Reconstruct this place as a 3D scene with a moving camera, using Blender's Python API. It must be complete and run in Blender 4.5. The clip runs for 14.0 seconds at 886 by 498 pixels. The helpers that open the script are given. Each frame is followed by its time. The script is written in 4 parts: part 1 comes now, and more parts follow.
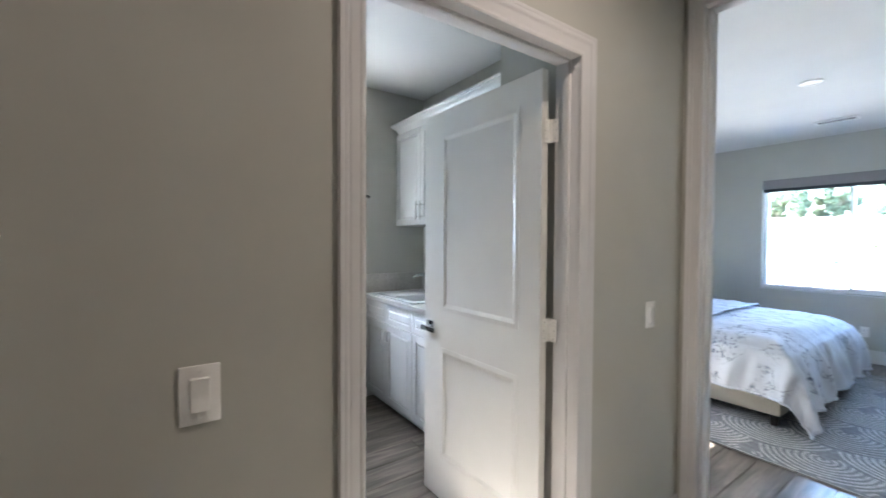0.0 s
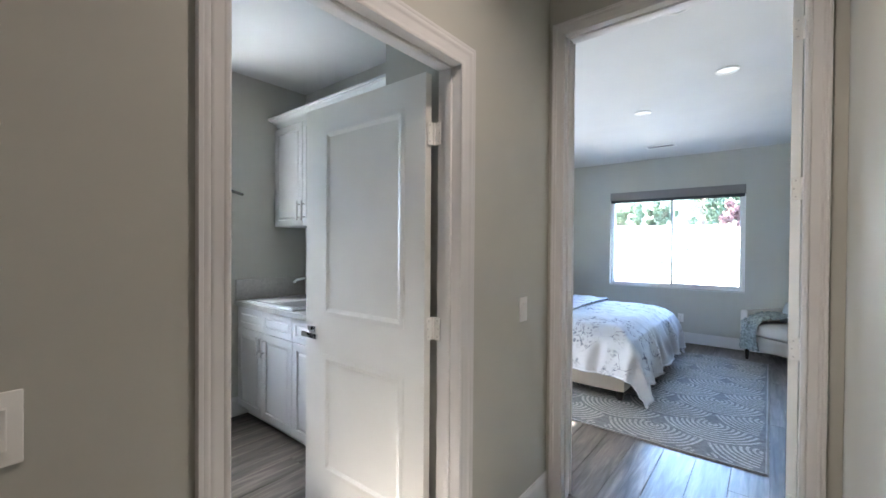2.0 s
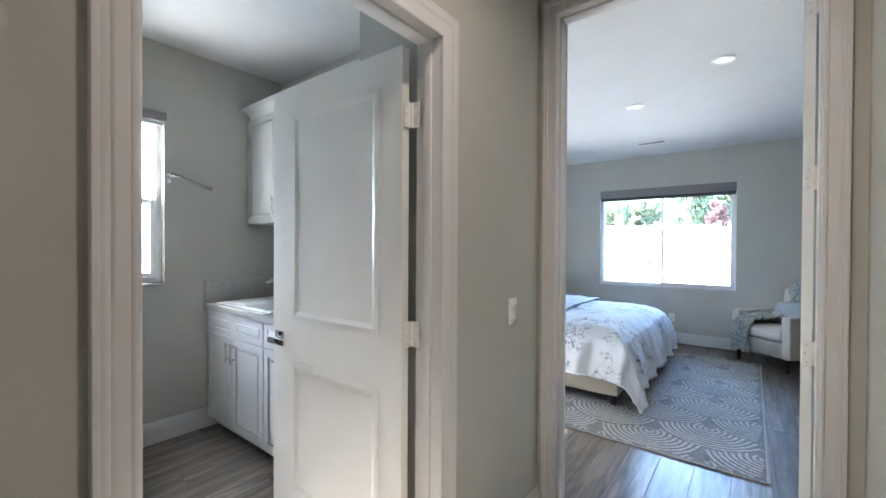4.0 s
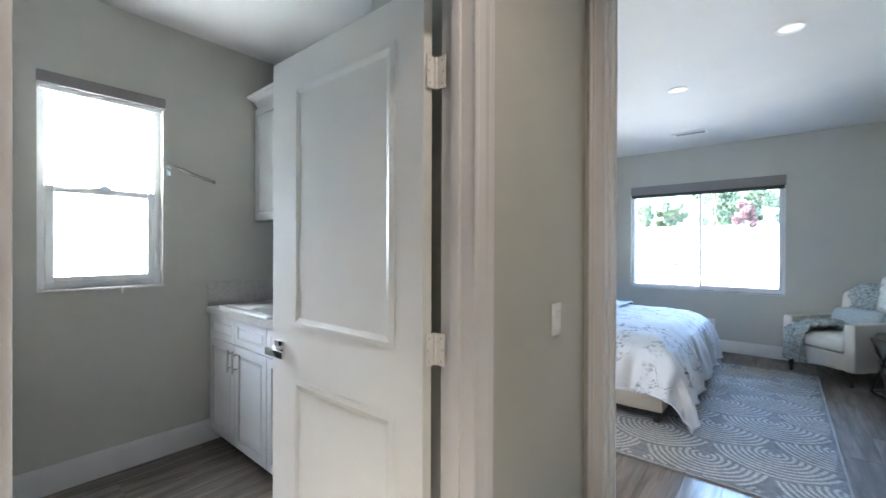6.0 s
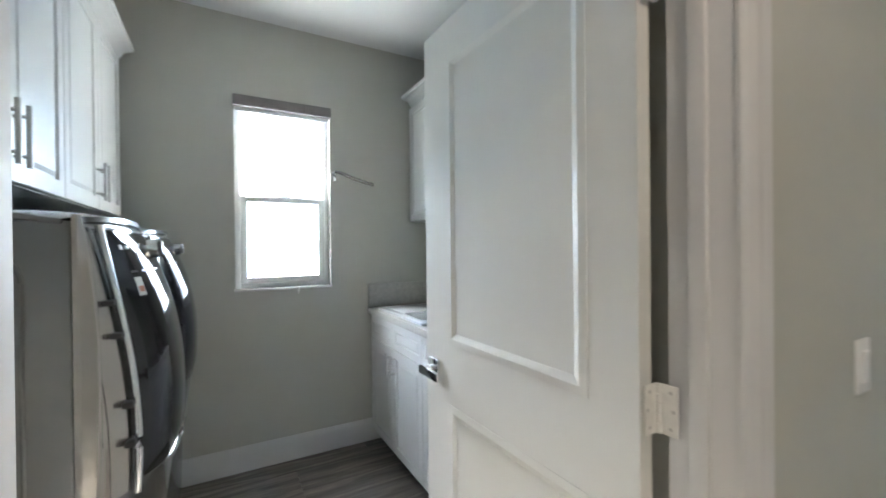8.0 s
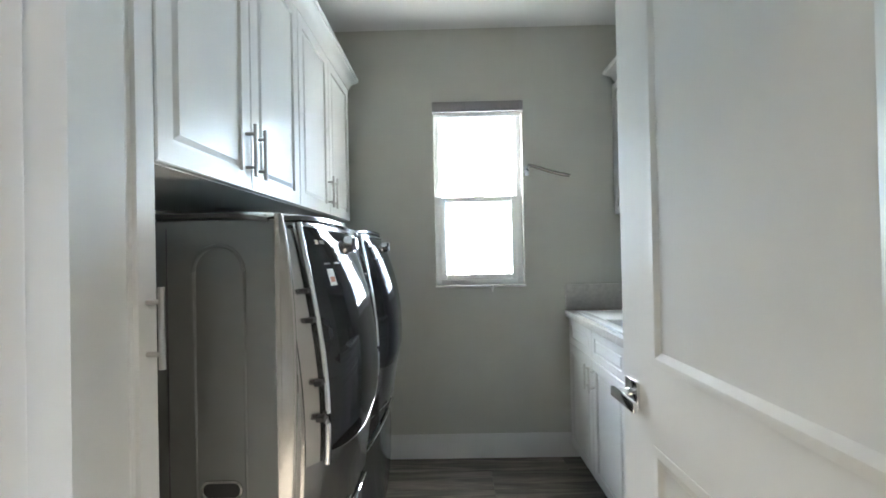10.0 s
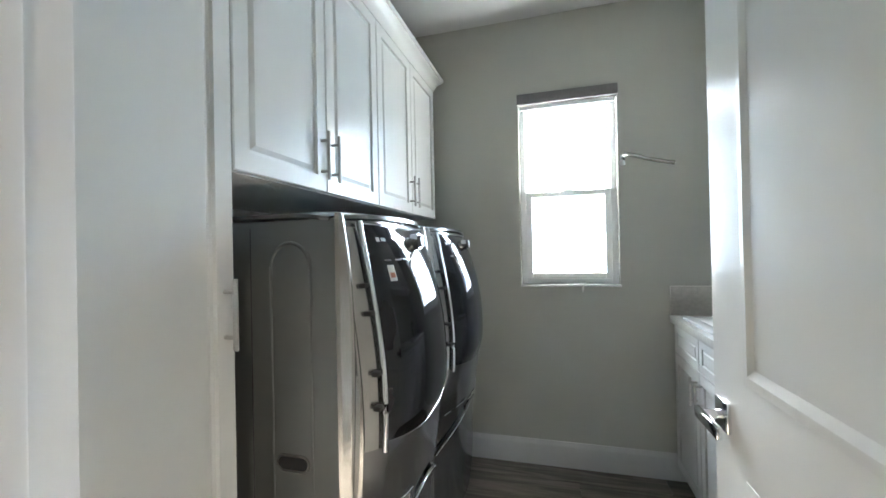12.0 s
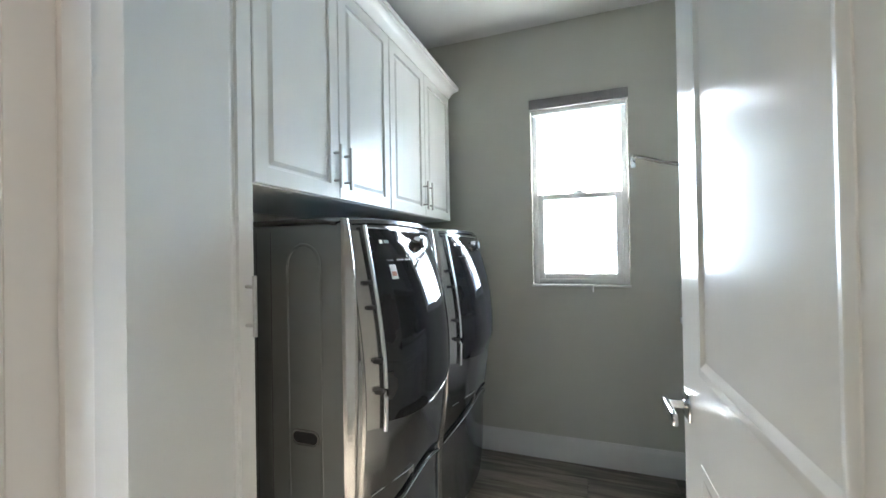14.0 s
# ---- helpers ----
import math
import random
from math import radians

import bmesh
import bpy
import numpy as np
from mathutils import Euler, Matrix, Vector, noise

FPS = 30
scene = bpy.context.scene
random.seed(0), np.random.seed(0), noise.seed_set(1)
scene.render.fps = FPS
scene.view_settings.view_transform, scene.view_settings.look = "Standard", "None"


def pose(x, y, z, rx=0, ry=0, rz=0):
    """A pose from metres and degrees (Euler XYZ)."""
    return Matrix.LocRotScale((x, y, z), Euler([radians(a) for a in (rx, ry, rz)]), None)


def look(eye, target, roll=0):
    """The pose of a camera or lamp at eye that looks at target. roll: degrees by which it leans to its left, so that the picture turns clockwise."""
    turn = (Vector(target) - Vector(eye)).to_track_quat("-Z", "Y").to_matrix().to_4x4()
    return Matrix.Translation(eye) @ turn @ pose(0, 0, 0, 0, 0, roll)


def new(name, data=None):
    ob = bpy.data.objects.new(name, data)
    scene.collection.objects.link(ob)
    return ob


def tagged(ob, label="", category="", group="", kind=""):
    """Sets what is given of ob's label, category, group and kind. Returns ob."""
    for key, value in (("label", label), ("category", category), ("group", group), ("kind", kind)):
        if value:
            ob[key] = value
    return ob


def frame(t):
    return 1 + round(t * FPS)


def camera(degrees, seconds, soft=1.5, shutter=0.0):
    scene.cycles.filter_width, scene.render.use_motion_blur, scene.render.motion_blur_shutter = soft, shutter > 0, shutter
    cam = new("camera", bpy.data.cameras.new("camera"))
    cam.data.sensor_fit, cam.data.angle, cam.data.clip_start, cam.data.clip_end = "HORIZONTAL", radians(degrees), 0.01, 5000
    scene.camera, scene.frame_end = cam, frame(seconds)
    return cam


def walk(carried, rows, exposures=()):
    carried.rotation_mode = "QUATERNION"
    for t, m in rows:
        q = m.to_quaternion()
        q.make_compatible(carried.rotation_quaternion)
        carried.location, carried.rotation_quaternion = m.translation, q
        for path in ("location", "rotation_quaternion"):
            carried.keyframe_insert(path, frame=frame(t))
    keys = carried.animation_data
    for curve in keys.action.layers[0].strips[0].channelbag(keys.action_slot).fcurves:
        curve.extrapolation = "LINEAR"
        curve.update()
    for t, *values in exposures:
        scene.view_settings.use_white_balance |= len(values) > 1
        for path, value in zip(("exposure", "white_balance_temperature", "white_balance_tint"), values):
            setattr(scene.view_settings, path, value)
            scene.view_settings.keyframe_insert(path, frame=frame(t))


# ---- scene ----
cam = camera(95.8, 14.0, 1.5, 0.5)
PATH = [
    (0, (0.049, 0.098, 1.376), (1.195, 1.737, 1.331), 0.3),
    (0.5, (0.06, 0.076, 1.37), (1.39, 1.57, 1.336), 0.2),
    (1, (0.067, 0.078, 1.369), (1.505, 1.467, 1.339), 0.3),
    (1.5, (0.068, 0.089, 1.366), (1.575, 1.404, 1.339), 0.4),
    (2, (0.071, 0.1, 1.359), (1.621, 1.364, 1.339), 0.4),
    (2.5, (0.095, 0.117, 1.354), (1.67, 1.349, 1.336), 0.4),
    (3, (0.135, 0.134, 1.348), (1.718, 1.355, 1.33), 0.3),
    (5.5, (0.386, 0.327, 1.32), (1.957, 1.563, 1.307), 0.3),
    (6, (0.438, 0.399, 1.31), (1.968, 1.686, 1.304), 0.2),
    (6.5, (0.486, 0.479, 1.314), (1.926, 1.867, 1.309), 0.0),
    (7, (0.523, 0.555, 1.326), (1.847, 2.053, 1.313), -0.3),
    (7.5, (0.565, 0.629, 1.326), (1.736, 2.251, 1.312), -0.5),
    (8, (0.601, 0.698, 1.318), (1.569, 2.448, 1.309), -0.6),
    (8.5, (0.635, 0.751, 1.304), (1.345, 2.621, 1.302), -0.9),
    (9, (0.668, 0.787, 1.292), (1.105, 2.738, 1.301), -1.1),
    (11.5, (0.852, 0.866, 1.294), (0.396, 2.814, 1.312), -1.2),
    (12, (0.878, 0.872, 1.286), (0.333, 2.796, 1.301), -1.2),
    (12.5, (0.906, 0.861, 1.288), (0.286, 2.762, 1.293), -1.0),
    (13, (0.937, 0.842, 1.283), (0.263, 2.725, 1.297), -1.1),
    (13.5, (0.979, 0.818, 1.29), (0.282, 2.693, 1.302), -1.0),
    (14, (1.017, 0.792, 1.288), (0.322, 2.667, 1.305), -1.0),
]
walk(cam, [(t, look(eye, target, roll)) for t, eye, target, roll in PATH], [(0, 5.50, 5800, 9), (7.0, 5.54, 5850, 7), (9.0, 5.54, 6000, 4), (11.5, 5.51, 6000, 4), (14, 5.51, 6000, 4)])

# ---- world, sun, large lights ----
world = bpy.data.worlds.new("sky")
scene.world = world
world.use_nodes = True
wn = world.node_tree
sky = wn.nodes.new("ShaderNodeTexSky")
sky.sky_type = "NISHITA"
sky.sun_disc = False
sky.sun_elevation = radians(33.0)
sky.sun_rotation = radians(1.7)
sky.altitude = 100
wn.nodes["Background"].inputs["Strength"].default_value = 0.233
wn.links.new(sky.outputs["Color"], wn.nodes["Background"].inputs["Color"])

sun = new("sun", bpy.data.lights.new("sun", "SUN"))
sun.data.energy, sun.data.angle, sun.data.color = 5.0, radians(0.5), (1.0, 0.95, 0.88)
sun.matrix_world = look((2.4, 80, 52.0), (0, 0, 0))


def area_lamp(name, eye, target, sx, sy, watts, color, shape="RECTANGLE", spread=180):
    ob = new(name, bpy.data.lights.new(name, "AREA"))
    ob.data.shape, ob.data.size, ob.data.size_y = shape, sx, sy
    ob.data.energy, ob.data.color, ob.data.spread = watts, color, radians(spread)
    ob.matrix_world = look(eye, target)
    return ob


# daylight standing in the laundry window, and the warm hall downlights
area_lamp("laundry_window_daylight", (0.95, 3.75, 1.50), (0.95, 1.2, 0.45), 0.5, 0.8, 0.62, (0.93, 0.97, 1.0))
area_lamp("bedroom_side_daylight", (2.78, 3.97, 1.50), (4.6, 0.6, 1.3), 0.8, 0.5, 1.05, (0.93, 0.97, 1.0))
for lx, ly, watts in ((1.02, 0.34, 0.225), (-0.85, 0.40, 0.095)):
    area_lamp("hall_downlight_lamp", (lx, ly, 2.735), (lx, ly, 0), 0.11, 0.11, watts, (1.0, 0.79, 0.63), "DISK", 150)


# ---- materials ----
def material(name, base, rough=0.5, metal=0.0, vary=0.08, scale=6.0, bump=0.0, bump_scale=200.0, coat=0.0, per_object=0.0, spec=0.5, stretch=(1, 1, 1)):
    m = bpy.data.materials.new(name)
    m.use_nodes = True
    nt = m.node_tree
    b = nt.nodes["Principled BSDF"]
    b.inputs["Metallic"].default_value = metal
    b.inputs["Coat Weight"].default_value = coat
    b.inputs["Specular IOR Level"].default_value = spec
    tc = nt.nodes.new("ShaderNodeTexCoord")
    mp = nt.nodes.new("ShaderNodeMapping")
    mp.inputs["Scale"].default_value = stretch
    nt.links.new(tc.outputs["Object"], mp.inputs["Vector"])
    n1 = nt.nodes.new("ShaderNodeTexNoise")
    n1.inputs["Scale"].default_value, n1.inputs["Detail"].default_value = scale, 5
    nt.links.new(mp.outputs["Vector"], n1.inputs["Vector"])
    ramp = nt.nodes.new("ShaderNodeValToRGB")
    lo, hi = [c * (1 - vary) for c in base], [min(1, c * (1 + vary)) for c in base]
    ramp.color_ramp.elements[0].position, ramp.color_ramp.elements[1].position = 0.3, 0.7
    ramp.color_ramp.elements[0].color, ramp.color_ramp.elements[1].color = (*lo, 1), (*hi, 1)
    nt.links.new(n1.outputs["Fac"], ramp.inputs["Fac"])
    out = ramp.outputs["Color"]
    if per_object:
        info = nt.nodes.new("ShaderNodeObjectInfo")
        hsv = nt.nodes.new("ShaderNodeHueSaturation")
        mr = nt.nodes.new("ShaderNodeMapRange")
        mr.inputs["To Min"].default_value, mr.inputs["To Max"].default_value = 1 - per_object, 1 + per_object
        nt.links.new(info.outputs["Random"], mr.inputs["Value"])
        nt.links.new(mr.outputs["Result"], hsv.inputs["Value"])
        nt.links.new(out, hsv.inputs["Color"])
        out = hsv.outputs["Color"]
    nt.links.new(out, b.inputs["Base Color"])
    rr = nt.nodes.new("ShaderNodeMapRange")
    rr.inputs["To Min"].default_value, rr.inputs["To Max"].default_value = max(0.02, rough * 0.97), min(1, rough * 1.03)
    nt.links.new(n1.outputs["Fac"], rr.inputs["Value"])
    nt.links.new(rr.outputs["Result"], b.inputs["Roughness"])
    if bump:
        n2 = nt.nodes.new("ShaderNodeTexNoise")
        n2.inputs["Scale"].default_value, n2.inputs["Detail"].default_value = bump_scale, 3
        nt.links.new(mp.outputs["Vector"], n2.inputs["Vector"])
        bp = nt.nodes.new("ShaderNodeBump")
        bp.inputs["Strength"].default_value, bp.inputs["Distance"].default_value = bump, 0.002
        nt.links.new(n2.outputs["Fac"], bp.inputs["Height"])
        nt.links.new(bp.outputs["Normal"], b.inputs["Normal"])
    return m


WALL = material("wall_paint", (0.475, 0.472, 0.425), 0.62, vary=0.025, scale=3, bump=0.07, bump_scale=90, spec=0.35)
CEIL = material("ceiling_paint", (0.70, 0.70, 0.69), 0.8, vary=0.02, scale=3, bump=0.08, bump_scale=110, spec=0.3)
TRIM = material("trim_paint", (0.65, 0.64, 0.63), 0.50, vary=0.02, scale=5, bump=0.05, bump_scale=60, spec=0.03)
DOORP = material("door_paint", (0.72, 0.715, 0.675), 0.24, vary=0.02, scale=4, bump=0.03, bump_scale=70, spec=0.12)
CABW = material("cabinet_white", (0.64, 0.64, 0.622), 0.28, vary=0.012, scale=4, bump=0.02, bump_scale=40, spec=0.34)
PLASTIC = material("white_plastic", (0.80, 0.79, 0.76), 0.35, vary=0.01)
CHROME = material("chrome", (0.72, 0.74, 0.76), 0.10, 1.0, vary=0.02)
NICKEL = material("brushed_nickel", (0.55, 0.54, 0.52), 0.32, 1.0, vary=0.06, scale=40, stretch=(1, 1, 0.1))
HINGE = material("painted_hinge", (0.76, 0.75, 0.71), 0.38, 0.0, vary=0.05, scale=60)
DARK = material("dark_gap", (0.02, 0.02, 0.02), 0.7)
GRAPHITE = material("graphite_steel", (0.38, 0.372, 0.355), 0.24, 0.75, vary=0.05, scale=14, bump=0.03, bump_scale=300, stretch=(1, 1, 0.2))
GRAPH_SIDE = material("graphite_painted_side", (0.165, 0.169, 0.162), 0.36, 0.4, vary=0.05, scale=5, bump=0.03, bump_scale=150)
BLACKGLASS = material("black_glass", (0.012, 0.012, 0.014), 0.06, vary=0.1, spec=0.45)
GRAPH_DARK = material("dark_graphite_steel", (0.20, 0.20, 0.196), 0.17, 0.8, vary=0.05, scale=14, stretch=(1, 1, 0.2))
GREYPL = material("grey_plastic", (0.05, 0.05, 0.052), 0.35)
COUNTER = material("quartz_counter", (0.46, 0.44, 0.41), 0.28, vary=0.10, scale=55, bump=0.02)
SINKM = material("white_sink", (0.82, 0.83, 0.84), 0.15, vary=0.01)
VALANCE = material("valance_fabric", (0.24, 0.23, 0.23), 0.8, vary=0.08, scale=120, bump=0.3, bump_scale=500)
SHADEFAB = material("dark_shade_fabric", (0.05, 0.055, 0.065), 0.85, vary=0.1, scale=90)
VINYL = material("window_vinyl", (0.86, 0.87, 0.88), 0.35, vary=0.01)
UPHOL = material("cream_upholstery", (0.62, 0.59, 0.55), 0.85, vary=0.06, scale=160, bump=0.35, bump_scale=600)
BEDRAIL = material("cream_bed_fabric", (0.60, 0.55, 0.47), 0.85, vary=0.05, scale=140, bump=0.35, bump_scale=500)
DARKWOOD = material("dark_stained_legs", (0.022, 0.018, 0.016), 0.4, vary=0.3, scale=20, stretch=(1, 1, 0.2))
THROW = material("blue_grey_knit", (0.36, 0.40, 0.40), 0.95, vary=0.4, scale=45, bump=0.8, bump_scale=130)
PILLOW = material("blue_pillow", (0.36, 0.41, 0.45), 0.9, vary=0.12, scale=60, bump=0.4, bump_scale=400)
LAMPSHADE = material("white_lampshade", (0.80, 0.80, 0.78), 0.7, vary=0.02)
IRON = material("bronze_iron", (0.035, 0.03, 0.028), 0.45, 0.6, vary=0.2, scale=30)
TABLETOP = material("dark_tabletop", (0.10, 0.085, 0.075), 0.4, vary=0.25, scale=12, stretch=(1, 6, 1))
RUGBASE = material("rug_grey", (0.190, 0.193, 0.200), 0.95, vary=0.25, scale=40, bump=0.7, bump_scale=350)
RUGLINE = material("rug_cream", (0.37, 0.362, 0.348), 0.95, vary=0.28, scale=60, bump=0.7, bump_scale=350)
STUCCO = material("stucco_white", (0.78, 0.77, 0.74), 0.85, vary=0.05, scale=4, bump=0.4, bump_scale=60)
TRUNK = material("bark", (0.10, 0.075, 0.055), 0.9, vary=0.3, scale=6)
LEAF_A = material("leaves_green", (0.055, 0.072, 0.045), 0.8, vary=0.5, scale=0.9, spec=0.05)
LEAF_B = material("leaves_olive", (0.066, 0.080, 0.046), 0.8, vary=0.5, scale=0.9, spec=0.05)
LEAF_C = material("leaves_plum", (0.080, 0.046, 0.045), 0.8, vary=0.5, scale=0.9, spec=0.05)
SHRUB = material("dry_shrub", (0.20, 0.21, 0.14), 0.9, vary=0.3, scale=2, spec=0.05)
HILL = material("dry_hillside", (0.27, 0.25, 0.205), 0.95, vary=0.22, scale=0.5, bump=0.4, bump_scale=3)
RED = material("sticker_orange", (0.55, 0.26, 0.18), 0.5)
PRINTDIM = material("print_dim", (0.07, 0.07, 0.072), 0.4)
GREYPRINT = material("print_grey", (0.32, 0.33, 0.34), 0.4)


def wood_floor_material():
    m = bpy.data.materials.new("grey_oak_plank")
    m.use_nodes = True
    nt = m.node_tree
    b = nt.nodes["Principled BSDF"]
    tc, info = nt.nodes.new("ShaderNodeTexCoord"), nt.nodes.new("ShaderNodeObjectInfo")
    off = nt.nodes.new("ShaderNodeVectorMath")
    off.operation = "MULTIPLY_ADD"
    off.inputs[1].default_value = (1.3, 14, 1)
    comb = nt.nodes.new("ShaderNodeCombineXYZ")
    mul = nt.nodes.new("ShaderNodeMath")
    mul.operation = "MULTIPLY"
    mul.inputs[1].default_value = 57.0
    nt.links.new(info.outputs["Random"], mul.inputs[0])
    for k in ("X", "Y", "Z"):
        nt.links.new(mul.outputs[0], comb.inputs[k])
    nt.links.new(tc.outputs["Object"], off.inputs[0])
    nt.links.new(comb.outputs[0], off.inputs[2])
    n1 = nt.nodes.new("ShaderNodeTexNoise")
    n1.inputs["Scale"].default_value, n1.inputs["Detail"].default_value, n1.inputs["Distortion"].default_value = 1.5, 7, 0.8
    n2 = nt.nodes.new("ShaderNodeTexNoise")
    n2.inputs["Scale"].default_value, n2.inputs["Detail"].default_value = 9, 4
    for n in (n1, n2):
        nt.links.new(off.outputs[0], n.inputs["Vector"])
    r1 = nt.nodes.new("ShaderNodeValToRGB")
    e = r1.color_ramp.elements
    e[0].position, e[0].color = 0.28, (0.056, 0.046, 0.037, 1)
    e[1].position, e[1].color = 0.72, (0.235, 0.205, 0.172, 1)
    mid = e.new(0.5)
    mid.color = (0.132, 0.112, 0.094, 1)
    nt.links.new(n1.outputs["Fac"], r1.inputs["Fac"])
    mix = nt.nodes.new("ShaderNodeMix")
    mix.data_type, mix.blend_type = "RGBA", "OVERLAY"
    mix.inputs["Factor"].default_value = 0.35
    nt.links.new(r1.outputs["Color"], mix.inputs["A"])
    nt.links.new(n2.outputs["Fac"], mix.inputs["B"])
    hsv = nt.nodes.new("ShaderNodeHueSaturation")
    mr = nt.nodes.new("ShaderNodeMapRange")
    mr.inputs["To Min"].default_value, mr.inputs["To Max"].default_value = 0.78, 1.22
    nt.links.new(info.outputs["Random"], mr.inputs["Value"])
    nt.links.new(mr.outputs["Result"], hsv.inputs["Value"])
    nt.links.new(mix.outputs["Result"], hsv.inputs["Color"])
    nt.links.new(hsv.outputs["Color"], b.inputs["Base Color"])
    b.inputs["Roughness"].default_value = 0.40
    bp = nt.nodes.new("ShaderNodeBump")
    bp.inputs["Strength"].default_value, bp.inputs["Distance"].default_value = 0.25, 0.001
    nt.links.new(n2.outputs["Fac"], bp.inputs["Height"])
    nt.links.new(bp.outputs["Normal"], b.inputs["Normal"])
    return m


PLANK = wood_floor_material()
SUBFLOOR = material("dark_joint", (0.03, 0.026, 0.022), 0.8)


def duvet_material():
    """White cotton printed with thin grey-blue branches and blossom clusters."""
    m = material("floral_duvet", (0.56, 0.575, 0.62), 0.85, vary=0.03, scale=5, bump=0.35, bump_scale=260)
    nt = m.node_tree
    b = nt.nodes["Principled BSDF"]
    tc = nt.nodes["Texture Coordinate"]

    def node(kind, **values):
        n = nt.nodes.new(kind)
        for key, value in values.items():
            n.inputs[key].default_value = value
        return n

    def ramp(out, lo, hi, flip=False):
        r = node("ShaderNodeMapRange")
        r.inputs["From Min"].default_value, r.inputs["From Max"].default_value = lo, hi
        if flip:
            r.inputs["To Min"].default_value, r.inputs["To Max"].default_value = 1.0, 0.0
        nt.links.new(out, r.inputs["Value"])
        return r.outputs["Result"]

    def math_of(op, a, c):
        n = nt.nodes.new("ShaderNodeMath")
        n.operation = op
        nt.links.new(a, n.inputs[0])
        nt.links.new(c, n.inputs[1])
        return n.outputs[0]
    bend = node("ShaderNodeTexNoise", Scale=3.5, Detail=3.0)
    nt.links.new(tc.outputs["Object"], bend.inputs["Vector"])
    shift = nt.nodes.new("ShaderNodeVectorMath")
    shift.operation = "MULTIPLY_ADD"
    shift.inputs[1].default_value = (0.30, 0.30, 0.30)
    nt.links.new(bend.outputs["Color"], shift.inputs[0])
    nt.links.new(tc.outputs["Object"], shift.inputs[2])
    sprays = node("ShaderNodeTexNoise", Scale=2.6, Detail=1.0)
    nt.links.new(tc.outputs["Object"], sprays.inputs["Vector"])
    zone = ramp(sprays.outputs["Fac"], 0.49, 0.56)
    twig = nt.nodes.new("ShaderNodeTexVoronoi")
    twig.feature = "DISTANCE_TO_EDGE"
    twig.inputs["Scale"].default_value = 4.2
    nt.links.new(shift.outputs[0], twig.inputs["Vector"])
    branch = math_of("MULTIPLY", ramp(twig.outputs["Distance"], 0.006, 0.022, True), ramp(sprays.outputs["Fac"], 0.44, 0.52))
    petal = nt.nodes.new("ShaderNodeTexVoronoi")
    petal.inputs["Scale"].default_value = 30
    nt.links.new(shift.outputs[0], petal.inputs["Vector"])
    near = ramp(twig.outputs["Distance"], 0.08, 0.24, True)
    bloom = math_of("MULTIPLY", math_of("MULTIPLY", ramp(petal.outputs["Distance"], 0.34, 0.50, True), zone), near)
    ink = math_of("MAXIMUM", branch, bloom)
    wash = node("ShaderNodeTexNoise", Scale=16.0, Detail=3.0)
    nt.links.new(tc.outputs["Object"], wash.inputs["Vector"])
    ink = math_of("MULTIPLY", ink, ramp(wash.outputs["Fac"], 0.36, 0.62))
    mix = nt.nodes.new("ShaderNodeMix")
    mix.data_type = "RGBA"
    mix.inputs["B"].default_value = (0.12, 0.135, 0.19, 1)
    nt.links.new(ink, mix.inputs["Factor"])
    nt.links.new(nt.nodes["Color Ramp"].outputs["Color"], mix.inputs["A"])
    nt.links.new(mix.outputs["Result"], b.inputs["Base Color"])
    return m


DUVET = duvet_material()


def glass_material():
    """Thin clear pane: what is not mirrored goes straight through."""
    m = bpy.data.materials.new("window_glass")
    m.use_nodes = True
    nt = m.node_tree
    nt.nodes.remove(nt.nodes["Principled BSDF"])
    clear, gloss = nt.nodes.new("ShaderNodeBsdfTransparent"), nt.nodes.new("ShaderNodeBsdfGlossy")
    gloss.inputs["Roughness"].default_value = 0.0
    edge, mix = nt.nodes.new("ShaderNodeFresnel"), nt.nodes.new("ShaderNodeMixShader")
    edge.inputs["IOR"].default_value = 1.45
    nt.links.new(edge.outputs[0], mix.inputs[0])
    nt.links.new(clear.outputs[0], mix.inputs[1])
    nt.links.new(gloss.outputs[0], mix.inputs[2])
    nt.links.new(mix.outputs[0], nt.nodes["Material Output"].inputs["Surface"])
    return m


GLASS = glass_material()


def lens_material():
    m = bpy.data.materials.new("downlight_lens")
    m.use_nodes = True
    b = m.node_tree.nodes["Principled BSDF"]
    b.inputs["Base Color"].default_value = (0.66, 0.66, 0.65, 1)
    b.inputs["Emission Color"].default_value = (1.0, 0.97, 0.93, 1)
    b.inputs["Emission Strength"].default_value = 0.009
    b.inputs["Roughness"].default_value = 0.5
    return m


LENS = lens_material()


# ---- mesh helpers ----
def box(bm, x0, x1, y0, y1, z0, z1, bev=0.0, seg=2):
    r = bmesh.ops.create_cube(bm, size=1.0)
    vs = r["verts"]
    for v in vs:
        v.co = Vector((x0 + (v.co.x + 0.5) * (x1 - x0), y0 + (v.co.y + 0.5) * (y1 - y0), z0 + (v.co.z + 0.5) * (z1 - z0)))
    if bev:
        es = list({e for v in vs for e in v.link_edges})
        bmesh.ops.bevel(bm, geom=es, offset=bev, segments=seg, affect="EDGES", profile=0.5)
    return bm


def boxes(*specs, bev=0.0, seg=2):
    bm = bmesh.new()
    for s in specs:
        box(bm, *s, bev=bev, seg=seg)
    return bm


def rod(bm, a, b, r, n=16, r2=None):
    a, b = Vector(a), Vector(b)
    d = b - a
    m = Matrix.Translation((a + b) / 2) @ d.to_track_quat("Z", "Y").to_matrix().to_4x4()
    bmesh.ops.create_cone(bm, cap_ends=True, segments=n, radius1=r, radius2=r if r2 is None else r2, depth=d.length, matrix=m)
    return bm


